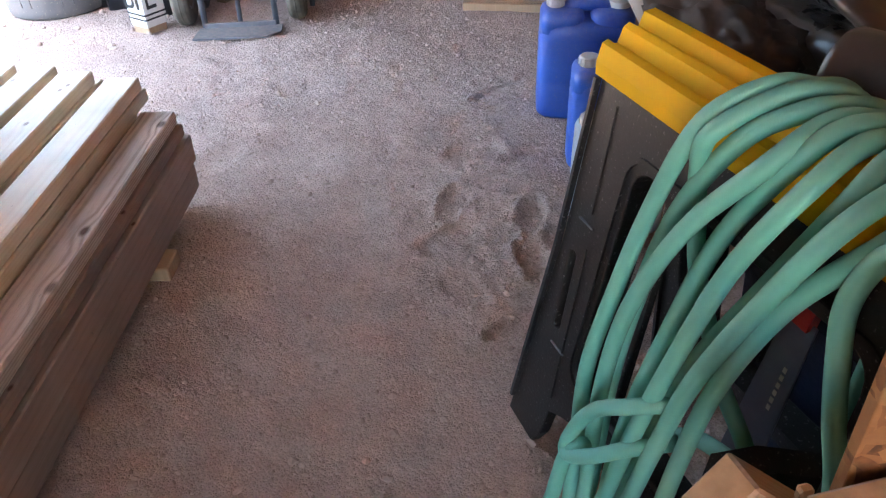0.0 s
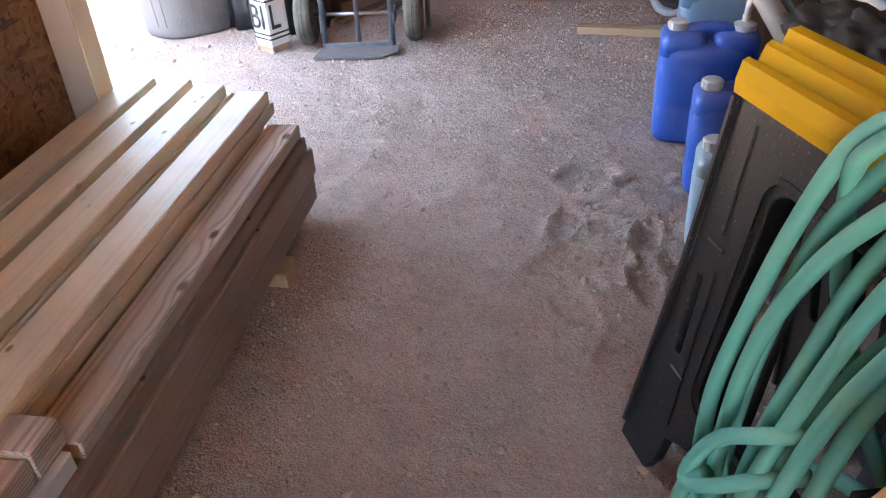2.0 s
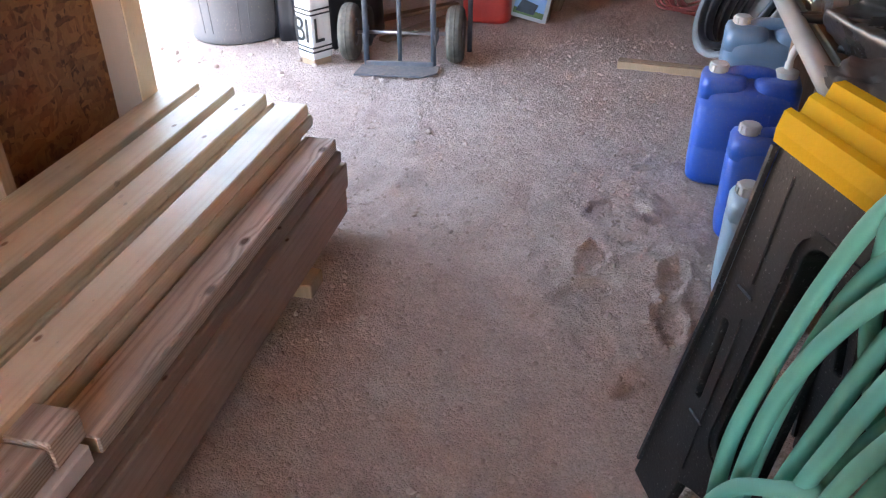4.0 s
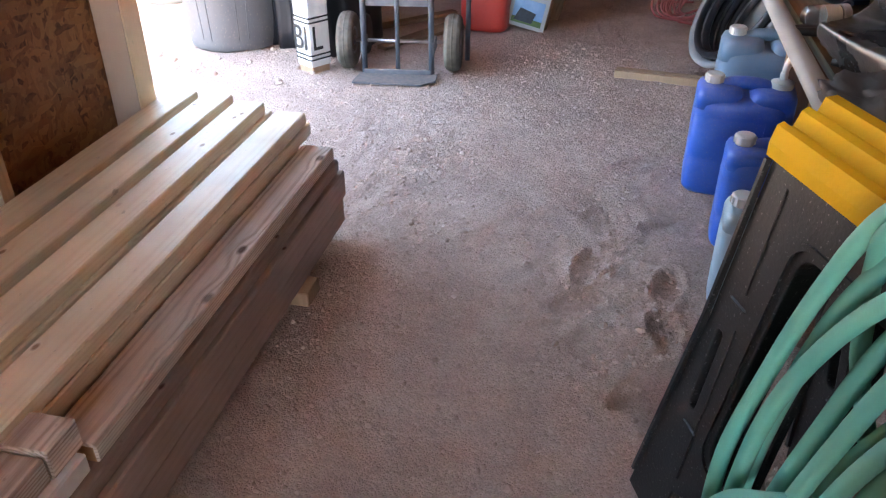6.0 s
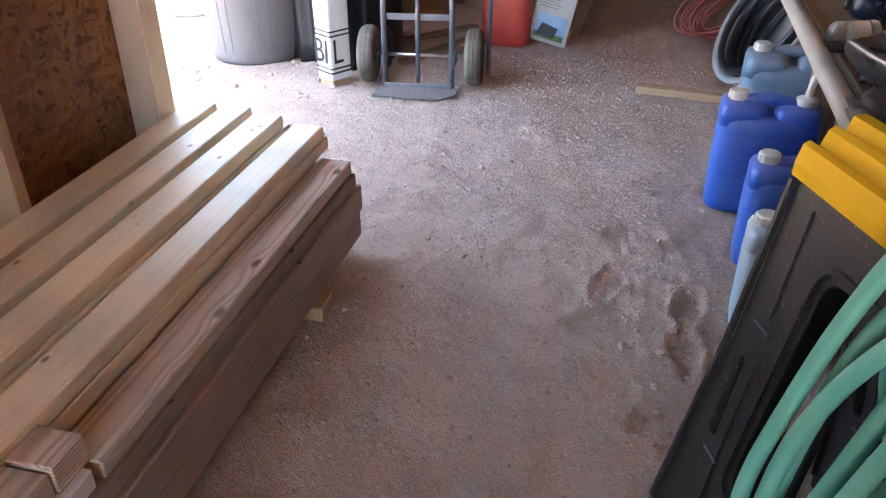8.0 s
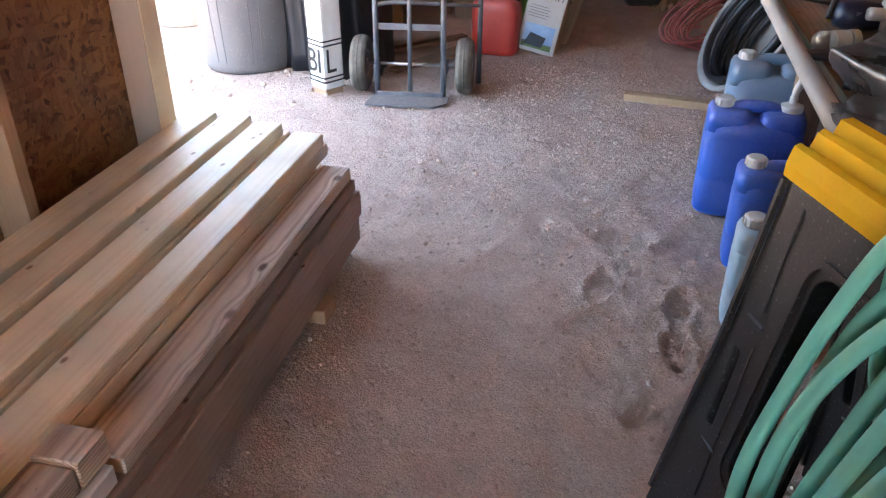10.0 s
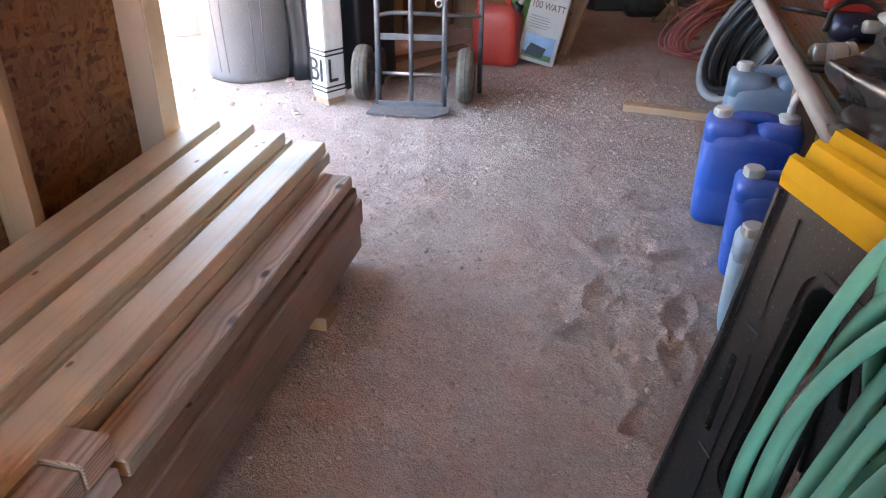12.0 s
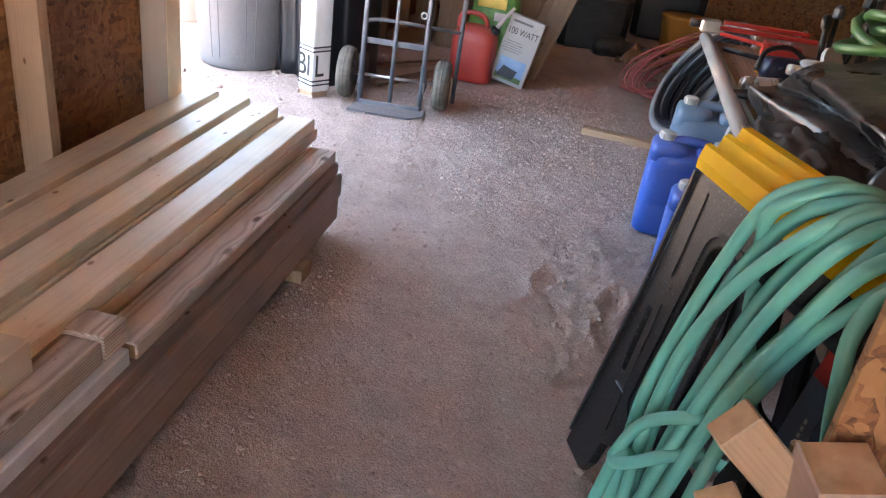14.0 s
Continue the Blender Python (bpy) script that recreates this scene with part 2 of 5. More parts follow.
def dirt_material():
    """Trodden pinkish-brown dirt with grit: broad dry patches, clods and crumbs as cells, fine grains."""
    m = bpy.data.materials.new("dirt")
    m.use_nodes = True
    n, l = nodes_of(m)
    b = n["Principled BSDF"]
    co = n.new("ShaderNodeTexCoord")

    def noise_node(scale, detail, rough=0.55):
        t = n.new("ShaderNodeTexNoise")
        t.inputs["Scale"].default_value, t.inputs["Detail"].default_value, t.inputs["Roughness"].default_value = scale, detail, rough
        l.new(co.outputs["Object"], t.inputs[0])
        return t

    def crumbs(scale):
        """Cells with blurred rims: rounded crumbs, each with a tone of its own."""
        t = n.new("ShaderNodeTexVoronoi")
        t.inputs["Scale"].default_value = scale
        wob, add = noise_node(scale * 0.8, 2), n.new("ShaderNodeVectorMath")
        add.operation = "MULTIPLY_ADD"
        add.inputs[1].default_value = (1.2 / scale,) * 3
        l.new(wob.outputs["Color"], add.inputs[0])
        l.new(co.outputs["Object"], add.inputs[2])
        l.new(add.outputs[0], t.inputs["Vector"])
        return t

    def blend(a, k, c):
        t = n.new("ShaderNodeMath")
        t.operation = "MULTIPLY_ADD"
        t.inputs[1].default_value = k
        l.new(a, t.inputs[0])
        if isinstance(c, float):
            t.inputs[2].default_value = c
        else:
            l.new(c, t.inputs[2])
        return t.outputs[0]

    broad, mid, lumps, crumbly, grit = noise_node(1.6, 5), noise_node(7, 6, 0.65), noise_node(38, 4, 0.6), noise_node(105, 4, 0.6), noise_node(260, 4, 0.7)
    big, small = crumbs(75.0), crumbs(190.0)
    ramp = n.new("ShaderNodeValToRGB")
    for p, c, i in ((0.34, (0.445, 0.33, 0.277), 0), (0.62, (0.615, 0.48, 0.41), 1)):
        ramp.color_ramp.elements[i].position, ramp.color_ramp.elements[i].color = p, (*c, 1)
    l.new(blend(mid.outputs[0], 0.5, blend(broad.outputs[0], 0.5, 0.0)), ramp.inputs[0])
    tone_a, tone_b = n.new("ShaderNodeSeparateColor"), n.new("ShaderNodeSeparateColor")
    l.new(big.outputs["Color"], tone_a.inputs[0])
    l.new(small.outputs["Color"], tone_b.inputs[0])
    value = blend(grit.outputs[0], 0.45, blend(tone_a.outputs[0], 0.07, blend(tone_b.outputs[0], 0.20, 0.64)))
    hsv = n.new("ShaderNodeHueSaturation")
    l.new(value, hsv.inputs["Value"])
    l.new(ramp.outputs[0], hsv.inputs["Color"])
    l.new(hsv.outputs[0], b.inputs["Base Color"])
    b.inputs["Roughness"].default_value = 0.95
    b.inputs["Specular IOR Level"].default_value = 0.04
    last = None
    for source, dist, up in ((lumps.outputs[0], 0.007, False), (crumbly.outputs[0], 0.009, False), (small.outputs["Distance"], 0.003, True), (grit.outputs[0], 0.0045, False)):
        bp = n.new("ShaderNodeBump")
        bp.invert = up
        bp.inputs["Strength"].default_value, bp.inputs["Distance"].default_value = 1.0, dist
        l.new(source, bp.inputs["Height"])
        if last is not None:
            l.new(last, bp.inputs["Normal"])
        last = bp.outputs[0]
    l.new(last, b.inputs["Normal"])
    return m


def stone_material():
    m = bpy.data.materials.new("pebble")
    m.use_nodes = True
    n, l = nodes_of(m)
    b = n["Principled BSDF"]
    g = n.new("ShaderNodeNewGeometry")
    ramp = n.new("ShaderNodeValToRGB")
    ramp.color_ramp.elements[0].color, ramp.color_ramp.elements[1].color = (0.40, 0.295, 0.245, 1), (0.60, 0.47, 0.40, 1)
    l.new(g.outputs["Random Per Island"], ramp.inputs[0])
    l.new(ramp.outputs[0], b.inputs["Base Color"])
    b.inputs["Roughness"].default_value = 1.0
    b.inputs["Specular IOR Level"].default_value = 0.04
    return m


DIRT, STONE = dirt_material(), stone_material()
PINE = wood_material("new_pine", (0.82, 0.715, 0.54), (0.70, 0.57, 0.395), (0.30, 0.17, 0.09), rough=0.42, knot_size=0.06, contrast=0.8, rings=0.3)
FIR = wood_material("rough_fir", (0.34, 0.25, 0.205), (0.225, 0.157, 0.125), (0.09, 0.035, 0.015), ring=0.016, relief=0.5, rough=0.75, contrast=1.0, rings=0.12, per_object=0.2)
WEATHERED = wood_material("weathered_fir", (0.68, 0.575, 0.48), (0.33, 0.24, 0.18), (0.085, 0.04, 0.022), ring=0.0055, relief=0.8, rough=0.62, knot_size=0.11, worn=0.8, contrast=1.0, rings=0.4)
BLOCK = wood_material("offcut_pine", (0.50, 0.345, 0.22), (0.33, 0.21, 0.12), (0.2, 0.1, 0.05), rings=0.15, along="z")
LINING = material("pale_lining_board", ((0.50, 0.40, 0.33), (0.62, 0.52, 0.44)), 6, 0.6, bump=0.15, stretch=(1, 1, 0.1))
OLD_WOOD = wood_material("old_wood", (0.30, 0.205, 0.14), (0.15, 0.095, 0.06), (0.06, 0.03, 0.02), ring=0.01, rough=0.8, rings=0.2)
STUD = wood_material("framing_pine", (0.44, 0.30, 0.195), (0.34, 0.22, 0.135), (0.16, 0.08, 0.04), along="z", rings=0.3, contrast=0.7)
OLD_UPRIGHT = wood_material("old_upright_wood", (0.30, 0.205, 0.14), (0.15, 0.095, 0.06), (0.06, 0.03, 0.02), ring=0.01, rough=0.8, rings=0.2, along="z")
JAMB_PINE = wood_material("planed_pine", (0.84, 0.72, 0.54), (0.76, 0.62, 0.43), (0.4, 0.22, 0.1), contrast=0.7, relief=0.1, knot_size=0.03, along="z", rings=0.2)
END_GRAIN = material("cut_end", ((0.36, 0.21, 0.10), (0.55, 0.36, 0.2)), 30, 0.8, bump=0.3)
PRIMED = material("white_primed_edge", ((0.55, 0.54, 0.53), (0.72, 0.71, 0.70)), 14, 0.7, bump=0.2)
OSB = osb_material()
BLUE = material("blue_plastic", ((0.014, 0.085, 0.44), (0.025, 0.13, 0.58)), 5, 0.36, bump=0.15, bump_scale=70, dust=0.4, dist=0.002, specks=0.2)
PALE_BLUE = material("faded_blue_plastic", ((0.10, 0.19, 0.30), (0.16, 0.27, 0.40)), 5, 0.4, bump=0.1, dust=0.5)
SKY_BLUE = material("translucent_blue_plastic", ((0.30, 0.42, 0.52), (0.40, 0.52, 0.60)), 5, 0.4, bump=0.1, dust=0.3)
WHITE = material("white_plastic", ((0.52, 0.51, 0.48), (0.68, 0.67, 0.64)), 9, 0.45, bump=0.1, dust=0.35)
BLACK = material("black_plastic", ((0.008, 0.008, 0.009), (0.022, 0.021, 0.022)), 9, 0.45, bump=0.35, bump_scale=160, dust=0.03, dist=0.002, specks=0.35, dust_color=(0.42, 0.41, 0.41))
BLACK_SMOOTH = material("black_smooth_plastic", ((0.008, 0.009, 0.012), (0.018, 0.019, 0.024)), 4, 0.35, bump=0.1)
YELLOW = material("yellow_plastic", ((0.70, 0.40, 0.006), (0.80, 0.49, 0.010)), 7, 0.7, bump=0.2, bump_scale=120, spec=0.15)
HOSE = material("green_hose_rubber", ((0.115, 0.395, 0.31), (0.165, 0.48, 0.385)), 5, 0.55, bump=0.15, bump_scale=200, dust=0.15, dist=0.001)
GREEN_HOSE = material("bright_green_hose_rubber", ((0.045, 0.15, 0.035), (0.11, 0.26, 0.07)), 6, 0.45, bump=0.1, dust=0.25)
RED_HOSE = material("red_hose_rubber", ((0.22, 0.03, 0.035), (0.34, 0.06, 0.06)), 6, 0.5, bump=0.1, dust=0.5)
WRAP = material("house_wrap", ((0.66, 0.65, 0.62), (0.80, 0.79, 0.77)), 6, 0.55, bump=0.35, bump_scale=18, dist=0.01)
INK = material("black_ink", ((0.015, 0.015, 0.016), (0.03, 0.03, 0.03)), 40, 0.6)
BLUE_STEEL = material("dusty_blue_steel", ((0.075, 0.088, 0.115), (0.14, 0.152, 0.175)), 16, 0.5, metal=0.3, bump=0.25, dust=0.9)
CHROME = material("bare_steel", ((0.45, 0.43, 0.40), (0.65, 0.63, 0.6)), 20, 0.35, metal=0.9, dust=0.2)
TYRE = material("dusty_tyre_rubber", ((0.06, 0.055, 0.045), (0.15, 0.135, 0.11)), 22, 0.85, bump=0.3, dust=0.6)
RED = material("red_fuel_plastic", ((0.36, 0.022, 0.016), (0.50, 0.04, 0.03)), 5, 0.4, bump=0.1, dust=0.35)
RED_PAINT = material("red_paint", ((0.45, 0.02, 0.015), (0.60, 0.035, 0.025)), 10, 0.4, bump=0.1, dust=0.2)
GREY_BIN = material("grey_bin_plastic", ((0.10, 0.10, 0.106), (0.19, 0.185, 0.187)), 4, 0.6, bump=0.25, bump_scale=40, dust=0.5, specks=0.5, stretch=(1, 1, 0.5))
PALE_BIN = material("pale_bin_plastic", ((0.45, 0.42, 0.38), (0.56, 0.53, 0.48)), 3, 0.6, bump=0.2)
TUB = material("grey_tub_plastic", ((0.20, 0.21, 0.22), (0.33, 0.34, 0.35)), 6, 0.5, bump=0.15, dust=0.4)
TARP = material("grey_tarpaulin", ((0.036, 0.033, 0.033), (0.085, 0.077, 0.075)), 7, 0.30, bump=0.35, bump_scale=30, dust=0.08, dist=0.006)
LEATHER = material("brown_crumpled_sheet", ((0.022, 0.017, 0.015), (0.065, 0.05, 0.044)), 12, 0.75, bump=0.5, bump_scale=30)
PVC = material("grey_white_pvc", ((0.30, 0.30, 0.28), (0.42, 0.42, 0.40)), 6, 0.5, bump=0.1, dust=0.4)
PALE_GREEN = material("pale_green_strip", ((0.25, 0.34, 0.28), (0.36, 0.44, 0.38)), 8, 0.5)
CARD_WHITE = material("white_carton", ((0.36, 0.35, 0.34), (0.47, 0.455, 0.44)), 8, 0.6, bump=0.1, dust=0.2)
CARD_BROWN = material("brown_carton", ((0.24, 0.15, 0.085), (0.34, 0.22, 0.13)), 5, 0.8, bump=0.2)
DARK_GREY = material("dark_grey_print", ((0.10, 0.10, 0.10), (0.16, 0.16, 0.16)), 30, 0.6)
PHOTO_SKY = material("printed_sky", ((0.12, 0.26, 0.52), (0.34, 0.48, 0.66)), 9, 0.5)
PHOTO_GREEN = material("printed_field", ((0.05, 0.10, 0.03), (0.12, 0.18, 0.05)), 40, 0.5)
PHOTO_DARK = material("printed_panel", ((0.012, 0.016, 0.025), (0.03, 0.035, 0.05)), 40, 0.4)
DARK_METAL = material("dark_steel", ((0.02, 0.02, 0.021), (0.07, 0.065, 0.06)), 20, 0.45, metal=0.6, dust=0.15)
SAW_STEEL = material("blue_grey_saw_steel", ((0.12, 0.14, 0.20), (0.20, 0.22, 0.29)), 9, 0.4, metal=0.2, dust=0.3)
OCHRE = material("ochre_plastic", ((0.36, 0.17, 0.03), (0.50, 0.25, 0.05)), 5, 0.6)
NAVY = material("dark_blue_plastic", ((0.008, 0.012, 0.03), (0.015, 0.024, 0.06)), 5, 0.4)
PACK_GREEN = material("green_packaging", ((0.06, 0.22, 0.04), (0.18, 0.38, 0.08)), 25, 0.4)
PACK_YELLOW = material("yellow_packaging", ((0.62, 0.45, 0.04), (0.75, 0.58, 0.08)), 20, 0.4)
JAR = bpy.data.materials.new("clear_plastic")
JAR.use_nodes = True
JAR.node_tree.nodes["Principled BSDF"].inputs["Transmission Weight"].default_value = 0.9
JAR.node_tree.nodes["Principled BSDF"].inputs["Roughness"].default_value = 0.12
JAR.node_tree.nodes["Principled BSDF"].inputs["Base Color"].default_value = (0.8, 0.8, 0.78, 1)


# ---- mesh helpers ----
def thing(name, label, category, m=None, group="", kind=""):
    """An empty at the base of a thing, to which its parts belong."""
    ob = new(name)
    ob.empty_display_size = 0.05
    if m is not None:
        ob.matrix_world = m
    return tagged(ob, label, category, group, kind)


def to_mesh(name, bm, mat, smooth=False):
    me = bpy.data.meshes.new(name)
    bmesh.ops.recalc_face_normals(bm, faces=bm.faces)
    bm.to_mesh(me)
    bm.free()
    me.materials.append(mat)
    if smooth:
        for p in me.polygons:
            p.use_smooth = True
    return me


def part(name, bm, mat, parent=None, label="", smooth=False, m=None):
    ob = new(name, to_mesh(name, bm, mat, smooth))
    ob.parent = parent
    if m is not None:
        ob.matrix_local = m
    return tagged(ob, label)


def box(sx, sy, sz, x=0, y=0, z=0, bevel=0.0, bm=None, rot=None, segs=1):
    """A box of that size whose base's middle is at x, y, z."""
    own = bmesh.new()
    r = bmesh.ops.create_cube(own, size=1)
    bmesh.ops.scale(own, vec=(sx, sy, sz), verts=own.verts)
    if bevel:
        bmesh.ops.bevel(own, geom=own.edges[:], offset=bevel, segments=segs, affect="EDGES", profile=0.5)
    if rot is not None:
        bmesh.ops.transform(own, matrix=rot, verts=own.verts)
    bmesh.ops.translate(own, vec=(x, y, z + sz / 2), verts=own.verts)
    if bm is None:
        return own
    return join(bm, own)


def join(bm, other):
    me = bpy.data.meshes.new("joined")
    other.to_mesh(me)
    other.free()
    bm.from_mesh(me)
    bpy.data.meshes.remove(me)
    return bm


def lathe(profile, n=32, sx=1.0, sy=1.0, bm=None, power=2.0):
    """Rings from (radius, z) pairs; power above 2 squares the rings off."""
    bm = bm or bmesh.new()
    rings = []
    for r, z in profile:
        ring = []
        for i in range(n):
            a = 2 * math.pi * i / n
            c, s = math.cos(a), math.sin(a)
            k = (abs(c) ** power + abs(s) ** power) ** (-1 / power)
            ring.append(bm.verts.new((r * k * c * sx, r * k * s * sy, z)))
        rings.append(ring)
    for a, b in zip(rings, rings[1:]):
        for i in range(n):
            bm.faces.new((a[i], a[(i + 1) % n], b[(i + 1) % n], b[i]))
    if profile[0][0] > 1e-5:
        bm.faces.new(rings[0][::-1])
    if profile[-1][0] > 1e-5:
        bm.faces.new(rings[-1])
    return bm


def tube(points, r, n=10, bm=None, closed=False, cap=True):
    """A round tube along points, its rings carried on without twist."""
    bm = bm or bmesh.new()
    pts = [Vector(p) for p in points]
    k = len(pts)
    tang = []
    for i in range(k):
        a, b = (pts[i - 1], pts[(i + 1) % k]) if closed else (pts[max(0, i - 1)], pts[min(k - 1, i + 1)])
        tang.append((b - a).normalized())
    side = tang[0].orthogonal().normalized()
    rings = []
    for p, t in zip(pts, tang):
        side = (side - t * side.dot(t)).normalized()
        up = t.cross(side)
        rr = r(len(rings) / max(1, k - 1)) if callable(r) else r
        rings.append([bm.verts.new(p + rr * (math.cos(2 * math.pi * j / n) * side + math.sin(2 * math.pi * j / n) * up)) for j in range(n)])
    for a, b in zip(rings, rings[1:]):
        for j in range(n):
            bm.faces.new((a[j], a[(j + 1) % n], b[(j + 1) % n], b[j]))
    if closed:
        a, b = rings[-1], rings[0]
        best = min(range(n), key=lambda s: (a[0].co - b[s].co).length)
        for j in range(n):
            bm.faces.new((a[j], a[(j + 1) % n], b[(j + 1 + best) % n], b[(j + best) % n]))
    elif cap:
        bm.faces.new(rings[0][::-1])
        bm.faces.new(rings[-1])
    return bm


def smooth_path(points, steps=8, closed=False):
    """A Catmull-Rom curve through the points."""
    p = [Vector(q) for q in points]
    k = len(p)
    out = []
    for i in range(k if closed else k - 1):
        a, b = p[i], p[(i + 1) % k]
        z = p[i - 1] if (closed or i) else a
        c = p[(i + 2) % k] if (closed or i + 2 < k) else b
        for s in range(steps):
            t = s / steps
            out.append(0.5 * (2 * a + (b - z) * t + (2 * z - 5 * a + 4 * b - c) * t * t + (3 * a - 3 * b + c - z) * t ** 3))
    if not closed:
        out.append(p[-1])
    return out


def prism(outline, depth, bm=None, axis="y"):
    """A plate from an outline in the x, z plane, that thick along y."""
    bm = bm or bmesh.new()
    a = [bm.verts.new((x, -depth / 2, z)) for x, z in outline]
    b = [bm.verts.new((x, depth / 2, z)) for x, z in outline]
    bm.faces.new(a)
    bm.faces.new(b[::-1])
    for i in range(len(a)):
        j = (i + 1) % len(a)
        bm.faces.new((a[i], b[i], b[j], a[j]))
    return bm


def text_part(body, size, mat, parent, m, name="lettering", label="", depth=0.0006, squeeze=1.0):
    cu = bpy.data.curves.new(name, "FONT")
    cu.body, cu.size, cu.extrude, cu.align_x, cu.align_y = body, size, depth, "CENTER", "CENTER"
    tmp = bpy.data.objects.new(name, cu)
    scene.collection.objects.link(tmp)
    me = bpy.data.meshes.new_from_object(tmp.evaluated_get(bpy.context.evaluated_depsgraph_get()))
    bpy.data.objects.remove(tmp)
    me.materials.clear()
    me.materials.append(mat)
    for v in me.vertices:
        v.co.x *= squeeze
    ob = new(name, me)
    ob.parent = parent
    ob.matrix_local = m
    return tagged(ob, label)


def lattice(x, y, cell, seed):
    """Smooth value noise over arrays, from -1 to 1."""
    gx, gy = x / cell, y / cell
    ix, iy = np.floor(gx).astype(int), np.floor(gy).astype(int)
    fx, fy = gx - ix, gy - iy
    fx, fy = fx * fx * (3 - 2 * fx), fy * fy * (3 - 2 * fy)

    def h(a, b):
        k = (a * 374761393 + b * 668265263 + seed * 144665) & 0x7FFFFFFF
        k = ((k ^ (k >> 13)) * 1274126177) & 0x7FFFFFFF
        return ((k ^ (k >> 16)) & 0xFFFF) / 32767.5 - 1

    return (h(ix, iy) * (1 - fx) + h(ix + 1, iy) * fx) * (1 - fy) + (h(ix, iy + 1) * (1 - fx) + h(ix + 1, iy + 1) * fx) * fy


# ---- ground: one sheet, finest where it is trodden ----
def ground_height(x, y):
    z = 0.007 * lattice(x, y, 0.9, 1) + 0.006 * lattice(x, y, 0.28, 2) + 0.004 * lattice(x, y, 0.11, 3) + 0.0038 * lattice(x, y, 0.055, 4) + 0.0032 * lattice(x, y, 0.027, 5) + 0.0020 * lattice(x, y, 0.015, 6)
    # churned where people step round the sawhorse
    churn = np.exp(-((x - 0.12) / 0.20) ** 2 - ((y - 2.15) / 0.50) ** 2)
    z += churn * (0.012 * (0.5 - np.abs(lattice(x + 0.3 * y, y, 0.075, 11))) + 0.006 * (0.5 - np.abs(lattice(x, y, 0.04, 12))))
    wob = 0.22 * lattice(x, y, 0.05, 9)
    for px, py, turn, size, deep in ((0.215, 2.19, 85, 0.085, 0.017), (0.205, 2.00, 95, 0.085, 0.017), (0.00, 2.27, 80, 0.085, 0.013), (-0.01, 2.08, 35, 0.10, 0.011), (0.06, 2.58, 10, 0.10, 0.010),
                                     (0.24, 2.54, 20, 0.09, 0.011), (0.03, 1.87, 120, 0.09, 0.011), (0.10, 1.72, 60, 0.045, 0.016), (0.141, 2.87, 0, 0.035, 0.022), (0.12, 2.99, 40, 0.07, 0.010), (0.13, 2.36, 150, 0.09, 0.009)):
        deep *= 0.9
        c, s = math.cos(radians(turn)), math.sin(radians(turn))
        u, v = (x - px) * c + (y - py) * s, -(x - px) * s + (y - py) * c
        d = np.sqrt((u / size) ** 2 + (v / (0.46 * size)) ** 2) + wob
        inside = 1 / (1 + np.exp(np.minimum((d - 0.92) * 14, 50)))
        z += -deep * inside + 0.45 * deep * np.exp(-((d - 1.22) / 0.22) ** 2) + inside * 0.0024 * np.sin(u * 190)
    return z


def steps_of(lo, fine_lo, fine_hi, hi, fine, coarse, far):
    out = [-far, -far / 6, lo - 6]
    v = lo
    while v < fine_lo:
        out.append(v)
        v += coarse
    v = fine_lo
    while v < fine_hi:
        out.append(v)
        v += fine
    v = fine_hi
    while v < hi:
        out.append(v)
        v += coarse
    return np.array(out + [hi, hi + 6, far / 6, far])


gx, gy = steps_of(-4.5, -0.95, 0.55, 2.5, 0.0075, 0.04, 400.0), steps_of(-1.0, 0.85, 3.5, 8.0, 0.0075, 0.04, 400.0)
GX, GY = np.meshgrid(gx, gy)
GZ = ground_height(GX, GY)
verts = np.stack([GX, GY, GZ], -1).reshape(-1, 3)
nx, ny = len(gx), len(gy)
idx = np.arange(nx * ny).reshape(ny, nx)
faces = np.stack([idx[:-1, :-1], idx[:-1, 1:], idx[1:, 1:], idx[1:, :-1]], -1).reshape(-1, 4)
me = bpy.data.meshes.new("ground")
me.from_pydata(verts.tolist(), [], faces.tolist())
me.materials.append(DIRT)
for p in me.polygons:
    p.use_smooth = True
tagged(new("ground", me), "trodden pinkish-brown dirt floor with footprints and grit", "ground", kind="structure")

ICO = bmesh.new()
bmesh.ops.create_icosphere(ICO, subdivisions=1, radius=1)
ICO_V, ICO_F = [v.co.copy() for v in ICO.verts], [[v.index for v in f.verts] for f in ICO.faces]
ICO.free()


